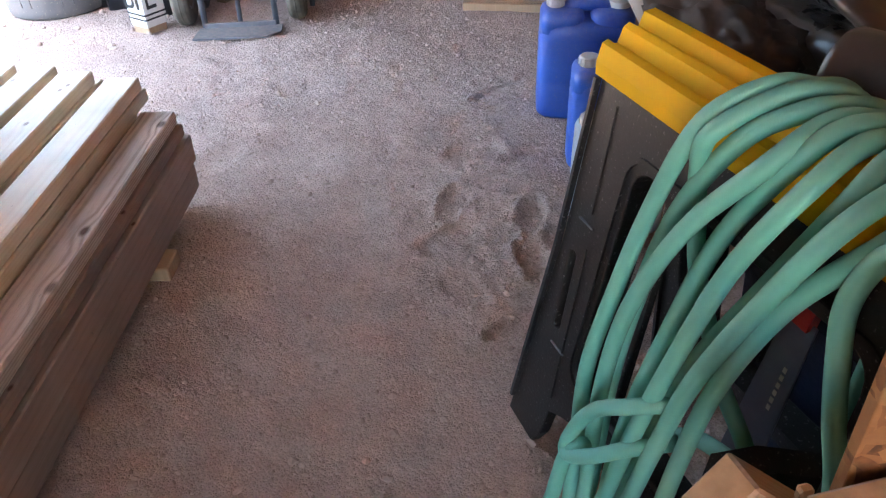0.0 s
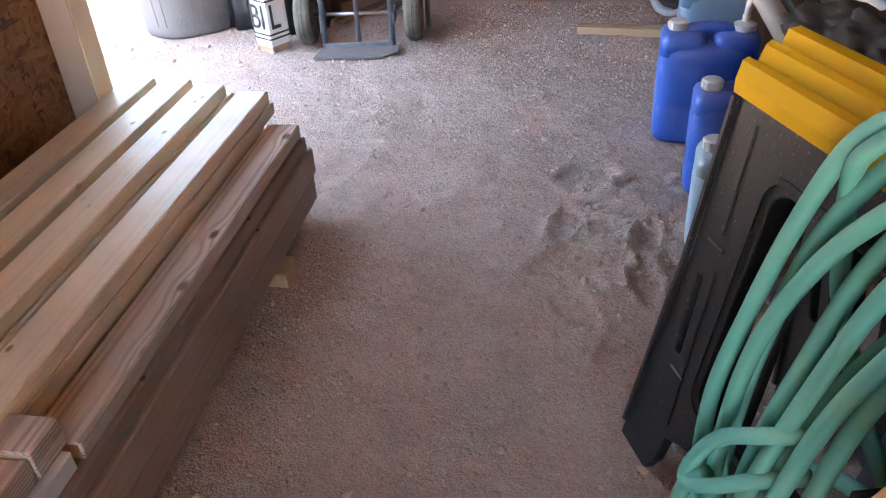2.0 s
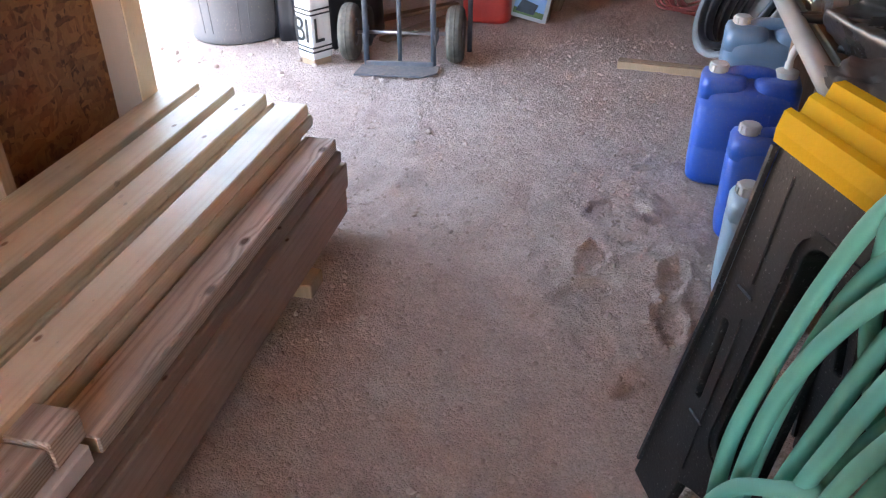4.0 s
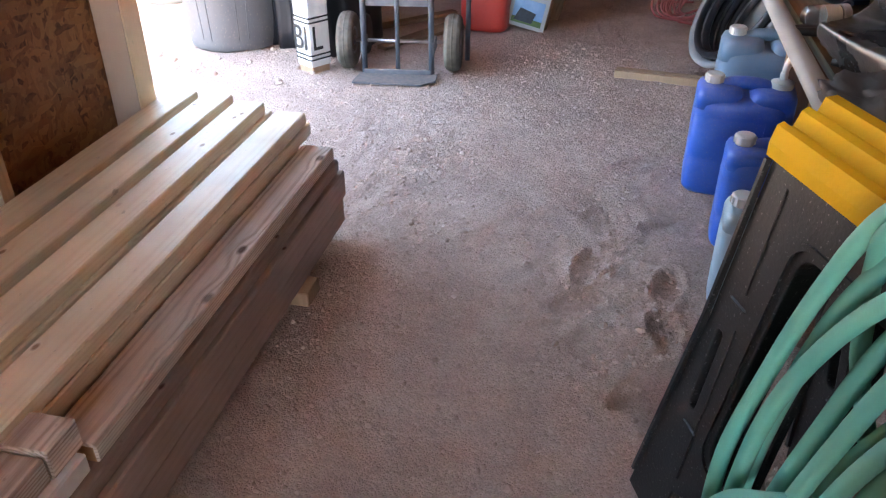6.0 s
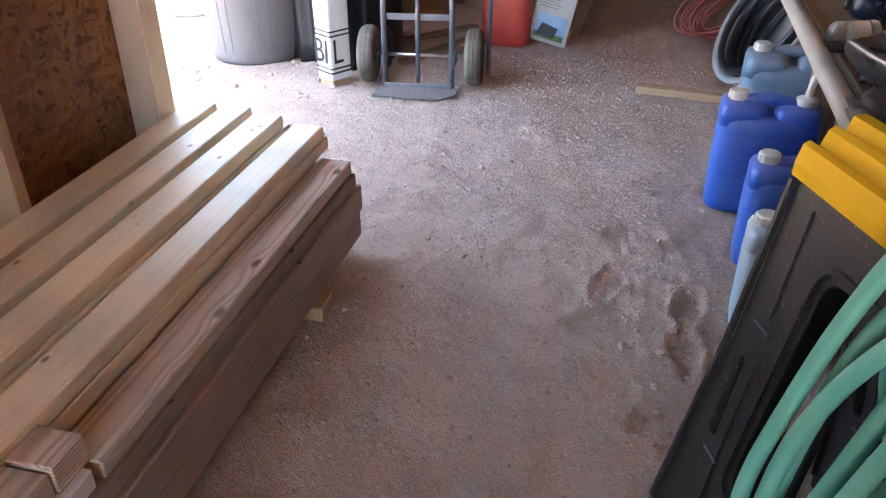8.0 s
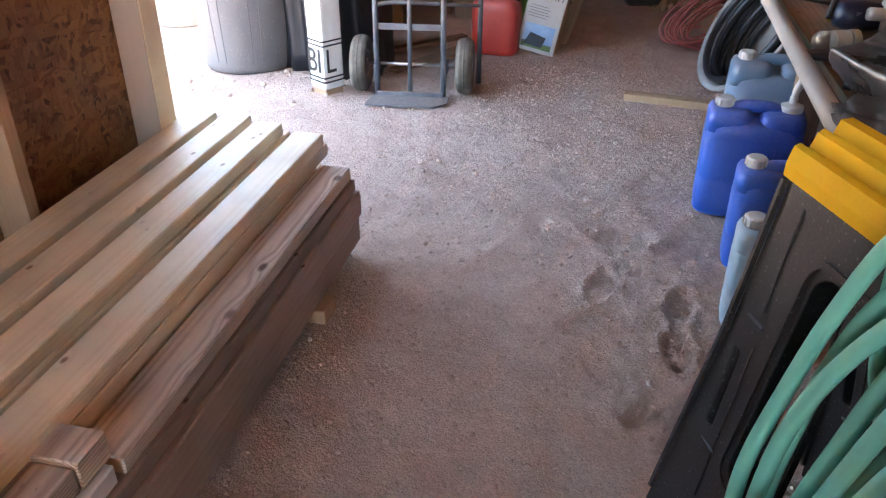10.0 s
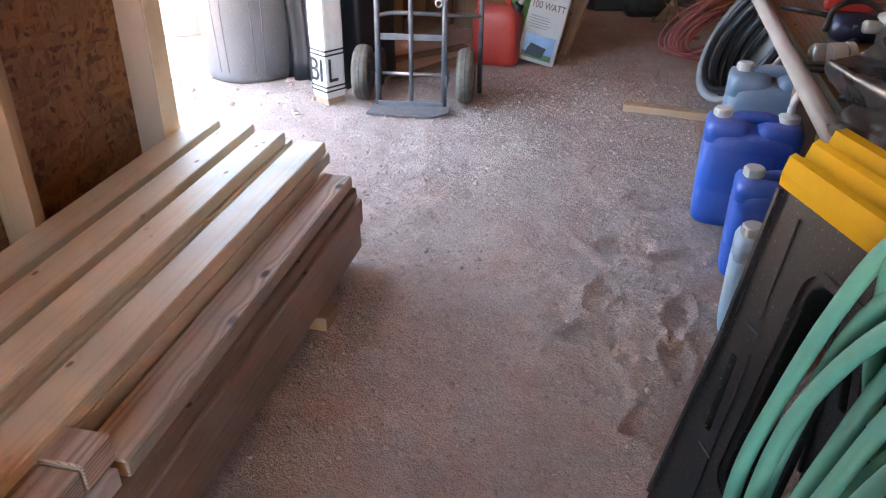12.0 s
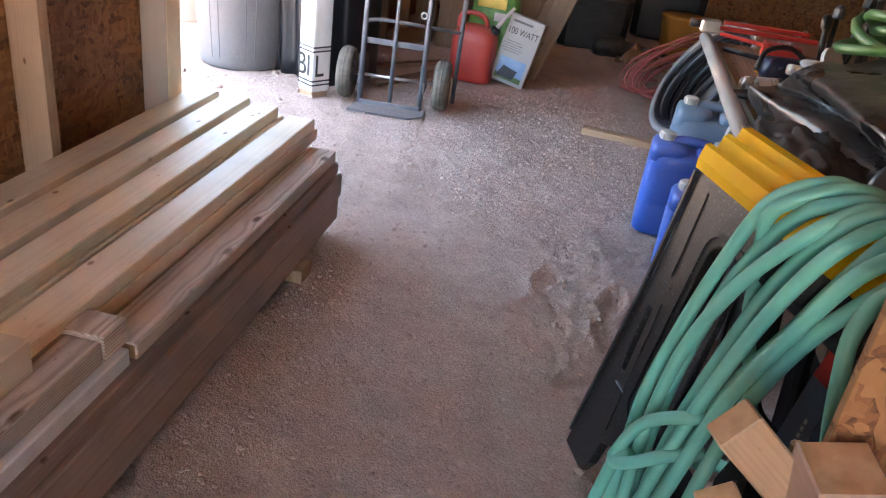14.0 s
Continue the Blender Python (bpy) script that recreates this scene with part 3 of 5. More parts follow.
def scatter(name, label, count, area, size_lo, size_hi, mat, seed, skew=3):
    """Stones half sunk in the dirt, most of them small."""
    rng = np.random.default_rng(seed)
    x0, x1, y0, y1 = area
    at = np.stack([rng.uniform(x0, x1, count), rng.uniform(y0, y1, count)], -1)
    r = size_lo * (size_hi / size_lo) ** (rng.random(count) ** skew)
    ico = np.array(ICO_V)
    shape = ico[None] * rng.uniform(0.75, 1.15, (count, len(ico), 1)) * rng.uniform(0.6, 1.3, (count, 1, 3))
    turn = rng.uniform(0, 6.28, count)
    c, s = np.cos(turn)[:, None], np.sin(turn)[:, None]
    vx, vy = shape[..., 0] * c - shape[..., 1] * s, shape[..., 0] * s + shape[..., 1] * c
    z = ground_height(at[:, 0], at[:, 1]) + r * 0.15
    vs = np.stack([at[:, :1] + vx * r[:, None], at[:, 1:] + vy * r[:, None], z[:, None] + 0.7 * shape[..., 2] * r[:, None]], -1).reshape(-1, 3)
    fs = (np.array(ICO_F)[None] + (np.arange(count) * len(ico))[:, None, None]).reshape(-1, 3)
    me = bpy.data.meshes.new(name)
    me.from_pydata(vs.tolist(), [], fs.tolist())
    me.materials.append(mat)
    return tagged(new(name, me), label, "gravel", kind="stuff")


scatter("gravel", "loose grit and small stones on the dirt floor", 24000, (-1.3, 0.55, 0.7, 4.3), 0.0016, 0.0085, STONE, 3, 2.6)
scatter("gravel", "pale stones lying singly on the dirt floor", 300, (-0.75, 0.35, 0.8, 3.6), 0.006, 0.013, STONE, 7, 2)
scatter("gravel", "grey gravel on the ground outside the doorway", 4500, (-4.2, -1.3, 2.6, 6.5), 0.004, 0.02, STONE, 4)


# ---- shed ----
def plain_wall(name, label, bm, mat=OSB):
    return tagged(new(name, to_mesh(name, bm, mat)), label, "wall", kind="structure")


WALL_X = -1.405
west = plain_wall("wall_west", "amber strand-board shed wall with bare pine studs and a doorway",
                  box(0.012, 5.45, 2.5, WALL_X - 0.006, -0.365, 0))
# panel above the view, added this low to cut the daylight through the doorway
box_bm = box(0.012, 1.3, 0.72, WALL_X - 0.006, 3.01, 1.78)
part("unseen_header_panel", box_bm, OSB, west)
part("far_panel", box(0.012, 3.4, 2.5, WALL_X - 0.006, 6.29, 0), OSB, west)
STUD_MESH = to_mesh("stud", box(0.089, 0.038, 2.5, 0, 0, 0, 0.002), STUD)
for y in (-2.4, -1.8, -1.2, -0.6, 0.0, 0.5, 1.1, 1.709, 5.0, 5.6, 6.2, 6.8, 7.4):
    s = new("stud", STUD_MESH)
    s.parent, s.location = west, (WALL_X + 0.0455, y, 0)
part("door_jamb", box(0.089, 0.085, 2.5, WALL_X + 0.0455, 2.325, 0, 0.002), JAMB_PINE, west, "pale pine door jamb catching the daylight")
part("jamb_lining", box(0.086, 0.004, 2.5, WALL_X + 0.0455, 2.279, 0, 0.001), LINING, west, "pale pinkish lining board on the jamb")
# unseen beam along that panel's lower edge, also there to limit the daylight
part("header", box(0.089, 1.24, 0.14, WALL_X + 0.0455, 2.99, 1.785, 0.002), STUD, west)
plain_wall("wall_north", "dark strand-board wall at the far end of the shed", box(5.0, 0.012, 2.5, 1.1, 8.0, 0))
# unseen wall added on the right to keep out sun and sky light
plain_wall("unseen_wall_east", "unseen strand-board wall added beyond the workbench to close off light", box(0.012, 11.1, 2.5, 2.3, 2.45, 0))
# unseen wall added behind the camera; its opening is sized for fill light
front = plain_wall("unseen_wall_south", "unseen strand-board wall added behind the camera, its opening sized for fill light", box(1.85, 0.012, 2.5, 1.375, -2.9, 0))
part("fill_opening_lintel", box(1.755, 0.012, 0.10, -0.4275, -2.9, 2.40), OSB, front)
part("fill_opening_side", box(0.10, 0.012, 2.5, -1.355, -2.9, 0), OSB, front)
# unseen ceiling, added and run back past the camera to block sky and sun
tagged(new("ceiling", to_mesh("ceiling", box(4.2, 11.4, 0.05, 0.45, 2.5, 2.5), OSB)), "unseen strand-board ceiling added over the shed to keep out sky and sun", "ceiling", kind="structure")

# ---- door post in house wrap ----
post = thing("door_post", "square door post wrapped in white printed house wrap", "post", pose(-1.322, 3.684, 0, 0, 0, -33))
part("post_wood", box(0.100, 0.096, 2.5, 0, 0, 0, 0.003), STUD, post)
wrap = lathe([(0.0515, 0.035), (0.0525, 0.06), (0.0522, 0.3), (0.0530, 0.31), (0.0522, 0.5), (0.0528, 1.1), (0.0522, 2.0)], 48, 1.0, 1.0, power=14)
for v in wrap.verts:
    k = noise.noise((v.co.x * 30, v.co.y * 30, v.co.z * 5)) * 0.004
    v.co.x, v.co.y = v.co.x * (1.06 + k * 8), v.co.y * (1.06 + k * 8)
shell = part("wrap", wrap, WRAP, post, "creased white house wrap")
for z, h in ((0.066, 0.006), (0.086, 0.006), (0.232, 0.006), (0.252, 0.006)):
    part("printed_line", lathe([(0.0562, z), (0.0562, z + h)], 48, 1.06, 1.06, power=14), INK, shell)
text_part("BI", 0.155, INK, shell, pose(-0.006, -0.0625, 0.160, 90, 0, 0), squeeze=0.85, depth=0.001)
text_part("L", 0.155, INK, shell, pose(0.0625, -0.02, 0.160, 90, 0, 90), squeeze=0.8, depth=0.001)


def sheeting(pts, height, ripple, rng):
    """A hanging sheet of plastic along a line on the plan, rippled."""
    path = smooth_path([(x, y, 0) for x, y in pts], 14)
    bm = bmesh.new()
    rows = 24
    cols = []
    for i, p in enumerate(path):
        col = []
        for j in range(rows + 1):
            z = height * j / rows
            o = ripple * (math.sin(i * 0.9 + 1.5 * math.sin(z * 2)) + 0.6 * noise.noise((i * 0.3, z * 3, 2)))
            col.append(bm.verts.new((p.x + o * 0.3, p.y + o, z)))
        cols.append(col)
    for a, b in zip(cols, cols[1:]):
        for j in range(rows):
            bm.faces.new((a[j], b[j], b[j + 1], a[j + 1]))
    return bm


sheet = tagged(new("plastic_sheet", to_mesh("plastic_sheet", sheeting(((-1.66, 4.0), (-1.45, 3.92), (-1.28, 3.90), (-1.16, 4.2), (-1.3, 4.6)), 2.1, 0.018, None), BLACK_SMOOTH, True)),
               "black plastic sheet hanging behind the wrapped post", "plastic sheet")
sol = sheet.modifiers.new("thickness", "SOLIDIFY")
sol.thickness = 0.003


# ---- lumber stack ----
def board(parent, x, y0, y1, z, w=0.089, h=0.038, mat=PINE, turn=0.0, label=""):
    """A board along y: its right edge at x, its underside at z."""
    L = y1 - y0
    b = part("board", box(w, L, h, 0, 0, 0, 0.0035), mat, parent, label, m=pose(x - w / 2, (y0 + y1) / 2, z, 0, 0, turn))
    b.data.materials.append(END_GRAIN)
    for p in b.data.polygons:
        if abs(p.normal.y) > 0.9:
            p.material_index = 1
    return b


stack = thing("lumber_stack", "stack of pale sawn pine boards on small blocks over the dirt", "lumber", pose(0, 0, 0))
for y in (1.95, 0.6, -0.3):
    part("bearer", box(0.57, 0.085, 0.042, -0.983, y, 0, 0.003), BLOCK, stack)
for k, x in enumerate((-0.725, -0.825, -0.925, -1.025, -1.125, -1.225)):
    board(stack, x, -0.55, 2.30 - 0.01 * (k % 3), 0.042, mat=FIR, h=0.077, w=0.094)
for k, x in enumerate((-0.718, -0.822, -0.925, -1.026, -1.126, -1.222)):
    board(stack, x, -0.52, 2.305 - 0.012 * (k % 2), 0.125, mat=FIR, h=0.080, w=0.094)
for k, x in enumerate((-0.728, -0.830, -0.932, -1.032, -1.132, -1.225)):
    board(stack, x, -0.5, 2.29 + 0.01 * (k % 3), 0.210, mat=PINE if k else FIR, h=0.036, w=0.094)
board(stack, -0.738, 1.115, 2.285, 0.247, mat=WEATHERED, w=0.092)
for k, x in enumerate((-0.84, -0.99, -1.105, -1.225)):
    board(stack, x, -0.5, (2.28, 2.365, 2.40, 2.38)[k], 0.247, mat=PINE)
for x in (-0.925,):
    board(stack, x + 0.005, -0.5, 2.10, 0.247, mat=PINE, w=0.05)
for k, (x, y1) in enumerate(((-0.832, 2.335), (-0.978, 2.385), (-1.097, 2.427), (-1.215, 2.435))):
    board(stack, x + (0.003, 0.006, -0.004, 0.002)[k], -0.45, y1 + (0.02, 0.035, -0.02, -0.03)[k], 0.286, mat=PINE, h=0.0375)
    board(stack, x, -0.45, y1, 0.3242, mat=PINE, h=0.0375)

# what lies on the near end of the stack
prim = board(stack, -0.742, -0.5, 1.10, 0.247, mat=PRIMED, w=0.085, h=0.039)
rough = thing("rough_board", "weathered splintered board lying on the lumber stack", "board", pose(-0.803, 0.2615, 0.2875, 0, 0, 0), group="pieces on the lumber")
part("board", box(0.094, 1.55, 0.050, 0, 0, 0, 0.004), WEATHERED, rough)
chunk = thing("wood_offcut", "weathered grey-brown block lying on the boards", "wood block", pose(-0.801, 1.0765, 0.2875, 0, 0, 0), group="pieces on the lumber")
part("block", box(0.094, 0.076, 0.057, 0, 0, 0, 0.003), WEATHERED, chunk)
pale = thing("pale_board", "pale pine board with a cut end lying on the stack", "board", pose(-0.848, 0.20, 0.3375, 0, 0, 0), group="pieces on the lumber")
part("board", box(0.089, 1.44, 0.068, 0, 0, 0, 0.003), PINE, pale)


# ---- sawhorse with the hose over it ----
def plate(outer, holes, depth):
    """A flat plate in the x, z plane with holes through it, from y = 0 to depth."""
    bm = bmesh.new()
    edges = []
    for loop in (outer, *holes):
        vs = [bm.verts.new((x, 0, z)) for x, z in loop]
        edges += [bm.edges.new((vs[i], vs[(i + 1) % len(vs)])) for i in range(len(vs))]
    bmesh.ops.triangle_fill(bm, use_beauty=True, use_dissolve=False, edges=edges)
    r = bmesh.ops.extrude_face_region(bm, geom=bm.faces[:])
    bmesh.ops.translate(bm, vec=(0, depth, 0), verts=[g for g in r["geom"] if isinstance(g, bmesh.types.BMVert)])
    return bm


def rounded(x0, z0, x1, z1, r, n=5):
    """A rectangle with rounded corners."""
    out = []
    for cx, cz, a0 in ((x1 - r, z1 - r, 0), (x0 + r, z1 - r, 90), (x0 + r, z0 + r, 180), (x1 - r, z0 + r, 270)):
        for i in range(n + 1):
            a = radians(a0 + 90 * i / n)
            out.append((cx + r * math.cos(a), cz + r * math.sin(a)))
    return out


SAW = pose(0.238, 1.464, 0, 0, 0, -67.7)
saw = thing("sawhorse", "black plastic folding sawhorse with a yellow ridged top", "sawhorse", SAW)
SPLAY = 8.0
LONG = 0.68


def leg_frame(parent, side):
    """One hinged leg frame: two flared legs, head panel and lower rail, with slots and raised ribs."""
    m = pose(0, 0.004 if side < 0 else 0.135, 0.735, -SPLAY if side < 0 else SPLAY, 0, 0)
    half = [(-0.012, -0.30), (-0.068, -0.742), (0.030, -0.742), (0.052, -0.70), (0.064, -0.632), (0.10, -0.612), (0.13, -0.60)]
    outer = [(LONG, 0), (0, 0)] + half + [(LONG - x, z) for x, z in half[::-1]]
    hole = rounded(0.108, -0.505, LONG - 0.108, -0.10, 0.035)
    hole = [(x + (0.02 if x < LONG / 2 else -0.02) * (z + 0.505) / 0.405, z) for x, z in hole]
    slot_a, slot_b = rounded(0.016, -0.465, 0.036, -0.305, 0.008, 3), rounded(LONG - 0.036, -0.465, LONG - 0.016, -0.305, 0.008, 3)
    body = part("leg_frame", plate(outer, (hole, slot_a, slot_b), 0.022), BLACK, parent, "scuffed dusty black leg frame", m=m)
    cx, cz = LONG / 2, -0.30
    lip = [(cx + (x - cx) * 1.03, cz + (z - cz) * 1.035) for x, z in hole]
    part("flange", plate(lip, (hole,), 0.050), BLACK, body, m=pose(0, 0.004 if side < 0 else -0.032, 0))
    step_out, step_in = [(cx + (x - cx) * 1.10, cz + (z - cz) * 1.10) for x, z in hole], [(cx + (x - cx) * 1.065, cz + (z - cz) * 1.065) for x, z in hole]
    part("raised_edge", plate(step_out, (step_in,), 0.006), BLACK, body, m=pose(0, -0.0045, 0))
    part("edge_rib", prism([(-0.010, -0.02), (-0.022, -0.31), (-0.064, -0.70), (-0.056, -0.70), (-0.014, -0.31), (-0.003, -0.02)], 0.010), BLACK, body, m=pose(0, -0.003, 0))
    bev = body.modifiers.new("edge", "BEVEL")
    bev.width, bev.segments, bev.limit_method, bev.angle_limit = 0.003, 2, "ANGLE", radians(50)
    y = -0.004
    for x0, x1, z0, z1 in ((0.052, 0.055, -0.22, -0.04), (0.060, 0.063, -0.60, -0.28)):
        part("rib", box(x1 - x0, 0.005, z1 - z0, (x0 + x1) / 2, y + 0.0035, z0, 0.001), BLACK, body)
    for z in (-0.245, -0.50):
        part("rib", box(0.045, 0.006, 0.006, 0.045, y + 0.003, z, 0.002), BLACK, body)
    for x in ((0.19,) if side < 0 else (0.20, 0.42)):
        part("brace", box(0.022, 0.018, 0.40, x, 0.03, -0.50, 0.003), BLACK, body)
    return body


leg_frame(saw, -1)
leg_frame(saw, 1)
# yellow ridged cap: profile across the horse, drawn out along it
prof = [(-0.006, 0.722), (-0.006, 0.742), (0.001, 0.768), (0.010, 0.772), (0.018, 0.762), (0.026, 0.764), (0.034, 0.786), (0.043, 0.792), (0.051, 0.782), (0.059, 0.784),
        (0.066, 0.804), (0.084, 0.806), (0.092, 0.786), (0.100, 0.784), (0.108, 0.772), (0.128, 0.768), (0.146, 0.742), (0.146, 0.722)]
cap = bmesh.new()
ends = [[cap.verts.new((x, y, z)) for y, z in prof] for x in (-0.008, 0.2, 0.45, LONG + 0.008)]
for a, b in zip(ends, ends[1:]):
    for i in range(len(prof)):
        j = (i + 1) % len(prof)
        cap.faces.new((a[i], a[j], b[j], b[i]))
cap.faces.new(ends[0])
cap.faces.new(ends[-1][::-1])
top = part("top", cap, YELLOW, saw, "yellow ridged plastic top")

# one long hose, wound over the horse: each turn comes down in front, goes up again further along, over the top and behind
def strand(places, crest, lift, layer):
    """A strand in front, from the ground to the far side of the top; places: how far along at five heights."""
    out = []
    for u, z in zip(places, (0.19, 0.35, 0.50, 0.65, 0.775)):
        bulge = 0.020 * math.sin(math.pi * min(1.0, z / 0.8))
        out.append((u, -(0.735 - min(z, 0.735)) * 0.14 - 0.020 - bulge * 0.6 - layer, z))
    return out + [(crest, 0.022, 0.819 + lift), (crest + 0.022, 0.060, 0.823 + lift), (crest + 0.035, 0.098, 0.812 + lift), (crest + 0.043, 0.138, 0.768), (crest + 0.047, 0.180, 0.685)]


DOWN = (((0.218, 0.199, 0.213, 0.231, 0.277), 0.308, 0.004, 0.016), ((0.245, 0.236, 0.238, 0.262, 0.325), 0.360, 0.0, 0.0),
        ((0.262, 0.240, 0.254, 0.302, 0.382), 0.390, 0.0, 0.020), ((0.291, 0.299, 0.315, 0.339, 0.396), 0.415, 0.004, 0.0))
UP = (((0.310, 0.334, 0.363, 0.390, 0.437), 0.444, 0.0, 0.022), ((0.326, 0.345, 0.374, 0.426, 0.474), 0.478, 0.004, 0.0),
      ((0.356, 0.376, 0.402, 0.446, 0.496), 0.512, 0.0, 0.020), ((0.398, 0.404, 0.421, 0.465, 0.533), 0.552, 0.004, 0.004))
rng = random.Random(11)
pts = []
for i, (down, up) in enumerate(zip(DOWN, UP)):
    a, b = strand(*down)[::-1], strand(*up)
    low = 0.045 + 0.03 * (i % 2)
    pts += a + [(0.6 * a[-1][0] + 0.4 * b[0][0], a[-1][1] - 0.025, low), (0.2 * a[-1][0] + 0.8 * b[0][0], b[0][1] - 0.015, low + 0.03)] + b
    if i < 3:
        nxt, drop = DOWN[i + 1][1], 0.24 + 0.05 * (i % 3)
        pts += [(b[-1][0] + 0.005, 0.222, 0.52), (b[-1][0] - 0.04, 0.235, drop + 0.05), (0.5 * (b[-1][0] + nxt), 0.235, drop), (nxt + 0.03, 0.23, drop + 0.08), (nxt + 0.045, 0.218, 0.56)]
pts = pts[:-3] + [(0.602, 0.070, 0.832), (0.628, 0.048, 0.828), (0.605, 0.0, 0.808), (0.562, -0.030, 0.785), (0.535, -0.036, 0.752), (0.528, -0.040, 0.70), (0.536, -0.040, 0.64), (0.556, -0.040, 0.57), (0.585, -0.04, 0.48), (0.60, -0.03, 0.30), (0.60, 0.0, 0.05)]
pts = [(x + rng.uniform(-0.003, 0.003), y + rng.uniform(-0.002, 0.002), z + rng.uniform(-0.003, 0.003)) for x, y, z in pts]
hose = thing("garden_hose", "thick sea-green rubber hose coiled over the sawhorse", "hose", SAW)
part("hose", tube(smooth_path(pts, 7), 0.0122, 14), HOSE, hose, smooth=True)
tie = smooth_path([(0.375, -0.075, 0.43), (0.335, -0.118, 0.405), (0.268, -0.134, 0.335), (0.231, -0.146, 0.243), (0.246, -0.152, 0.226), (0.292, -0.142, 0.268), (0.340, -0.120, 0.325), (0.38, -0.07, 0.36)], 8)
part("tie_loop", tube(tie, 0.0115, 12), HOSE, hose, "end of the hose wrapped round the coil", smooth=True)
part("loose_end", tube(smooth_path([(0.262, -0.135, 0.26), (0.238, -0.150, 0.215), (0.229, -0.156, 0.155), (0.224, -0.165, 0.09), (0.21, -0.18, 0.025)], 8), 0.0122, 12), HOSE, hose, smooth=True)
inner = smooth_path([(0.372, 0.135, 0.765), (0.363, 0.098, 0.812), (0.350, 0.06, 0.829), (0.330, 0.022, 0.824), (0.297, -0.040, 0.775), (0.277, -0.030, 0.71), (0.262, -0.004, 0.62), (0.272, 0.0, 0.56), (0.308, 0.0, 0.504), (0.363, 0.0, 0.423), (0.426, 0.0, 0.37), (0.47, 0.02, 0.25), (0.48, 0.05, 0.02)], 8)
part("inner_strand", tube(inner, 0.0120, 12), HOSE, hose, smooth=True)
cross = smooth_path([(0.30, -0.03, 0.27), (0.336, 0.0, 0.293), (0.417, 0.0, 0.329), (0.491, 0.0, 0.349), (0.56, 0.02, 0.34)], 8)
part("low_strand", tube(cross, 0.0122, 12), HOSE, hose, smooth=True)


# ---- water jugs ----
def jug(name, label, w, d, h, mat, m, spigot=False, group="water jugs"):
    """A moulded jug: rounded body with a waist band, shoulders, a bridge handle and screw caps at both ends of the top."""
    j = thing(name, label, "water jug", m, group)
    prof = [(0.46, 0.0), (0.495, 0.012), (0.5, 0.04), (0.5, 0.30 * h), (0.496, 0.31 * h), (0.496, 0.33 * h), (0.5, 0.34 * h), (0.5, 0.66 * h), (0.496, 0.67 * h), (0.496, 0.69 * h),
            (0.498, 0.70 * h), (0.485, 0.78 * h), (0.44, 0.825 * h), (0.36, 0.845 * h), (0.0, 0.85 * h)]
    part("body", lathe(prof, 40, w, d, power=5), mat, j, smooth=True)
    for s in (-1, 1):
        part("shoulder", lathe([(0.232 * w, 0.74 * h), (0.230 * w, 0.855 * h), (0.212 * w, 0.895 * h), (0.16 * w, 0.912 * h), (0.0, 0.918 * h)], 32, 1, 1.95 * d / w, power=5), mat, j, smooth=True, m=pose(s * 0.262 * w, 0, 0))
    grip = smooth_path([(-0.30 * w, 0, 0.84 * h), (-0.20 * w, 0, 0.905 * h), (-0.08 * w, 0, 0.925 * h), (0.08 * w, 0, 0.925 * h), (0.20 * w, 0, 0.905 * h), (0.30 * w, 0, 0.84 * h)], 5)
    part("handle", tube(grip, 0.021, 12), mat, j, smooth=True)
    part("seam", box(0.002, 0.004, 0.52 * h, 0.22 * w, -0.4995 * d, 0.14 * h, 0.0008), mat, j)
    screw = part("cap", lathe([(0.026, 0), (0.028, 0.004), (0.028, 0.024), (0.024, 0.028), (0.0, 0.028)], 24), WHITE, j, "white screw cap", m=pose(-0.33 * w, 0, 0.915 * h))
    for k in range(12):
        a = 2 * math.pi * k / 12
        part("grip_rib", box(0.004, 0.003, 0.020, 0, 0, 0), WHITE, screw, m=pose(0.0285 * math.cos(a), 0.0285 * math.sin(a), 0.003, 0, 0, math.degrees(a)))
    if spigot:
        base = part("spigot", lathe([(0.032, 0), (0.034, 0.006), (0.034, 0.022), (0.02, 0.028), (0.012, 0.03), (0.012, 0.05), (0.0, 0.05)], 24), WHITE, j, "white spigot", smooth=False, m=pose(0.33 * w, 0, 0.905 * h))
        part("tap", tube(smooth_path([(0, 0, 0.045), (0.004, 0, 0.075), (0.016, 0, 0.10)], 5), lambda f: 0.009 + 0.006 * f, 10), WHITE, base, smooth=True)
    return j


jug("water_jug", "tall blue plastic water jug with a spigot cap on the dirt", 0.30, 0.175, 0.385, BLUE, pose(0.425, 2.845, 0.004, 0, 0, -4), spigot=True)
jug("water_jug", "blue plastic water jug with a white screw cap", 0.28, 0.155, 0.335, BLUE, pose(0.478, 2.48, 0.004, 0, 0, -3))
jug("water_jug", "pale translucent blue jug leaning beside the sawhorse", 0.24, 0.14, 0.31, SKY_BLUE, pose(0.430, 2.155, 0.004, 0, 0, -4))
jug("water_jug", "faded grey-blue plastic jug under the bench", 0.31, 0.19, 0.44, PALE_BLUE, pose(0.525, 3.21, 0.004, 0, 0, -4))

# ---- tub with black tubing ----
TUBM = pose(0.78, 3.92, 0.215, 14, -58, 0)
tub = thing("wash_tub", "grey oval plastic tub tipped against the bench", "tub", TUBM)
part("body", lathe([(0.20, 0.0), (0.24, 0.02), (0.295, 0.30), (0.312, 0.31), (0.312, 0.325), (0.285, 0.32), (0.228, 0.035), (0.0, 0.03)], 48), TUB, tub, smooth=True)
coil = thing("tubing_coil", "coil of black ribbed tubing lying in the grey tub", "tubing", TUBM)
turns = []
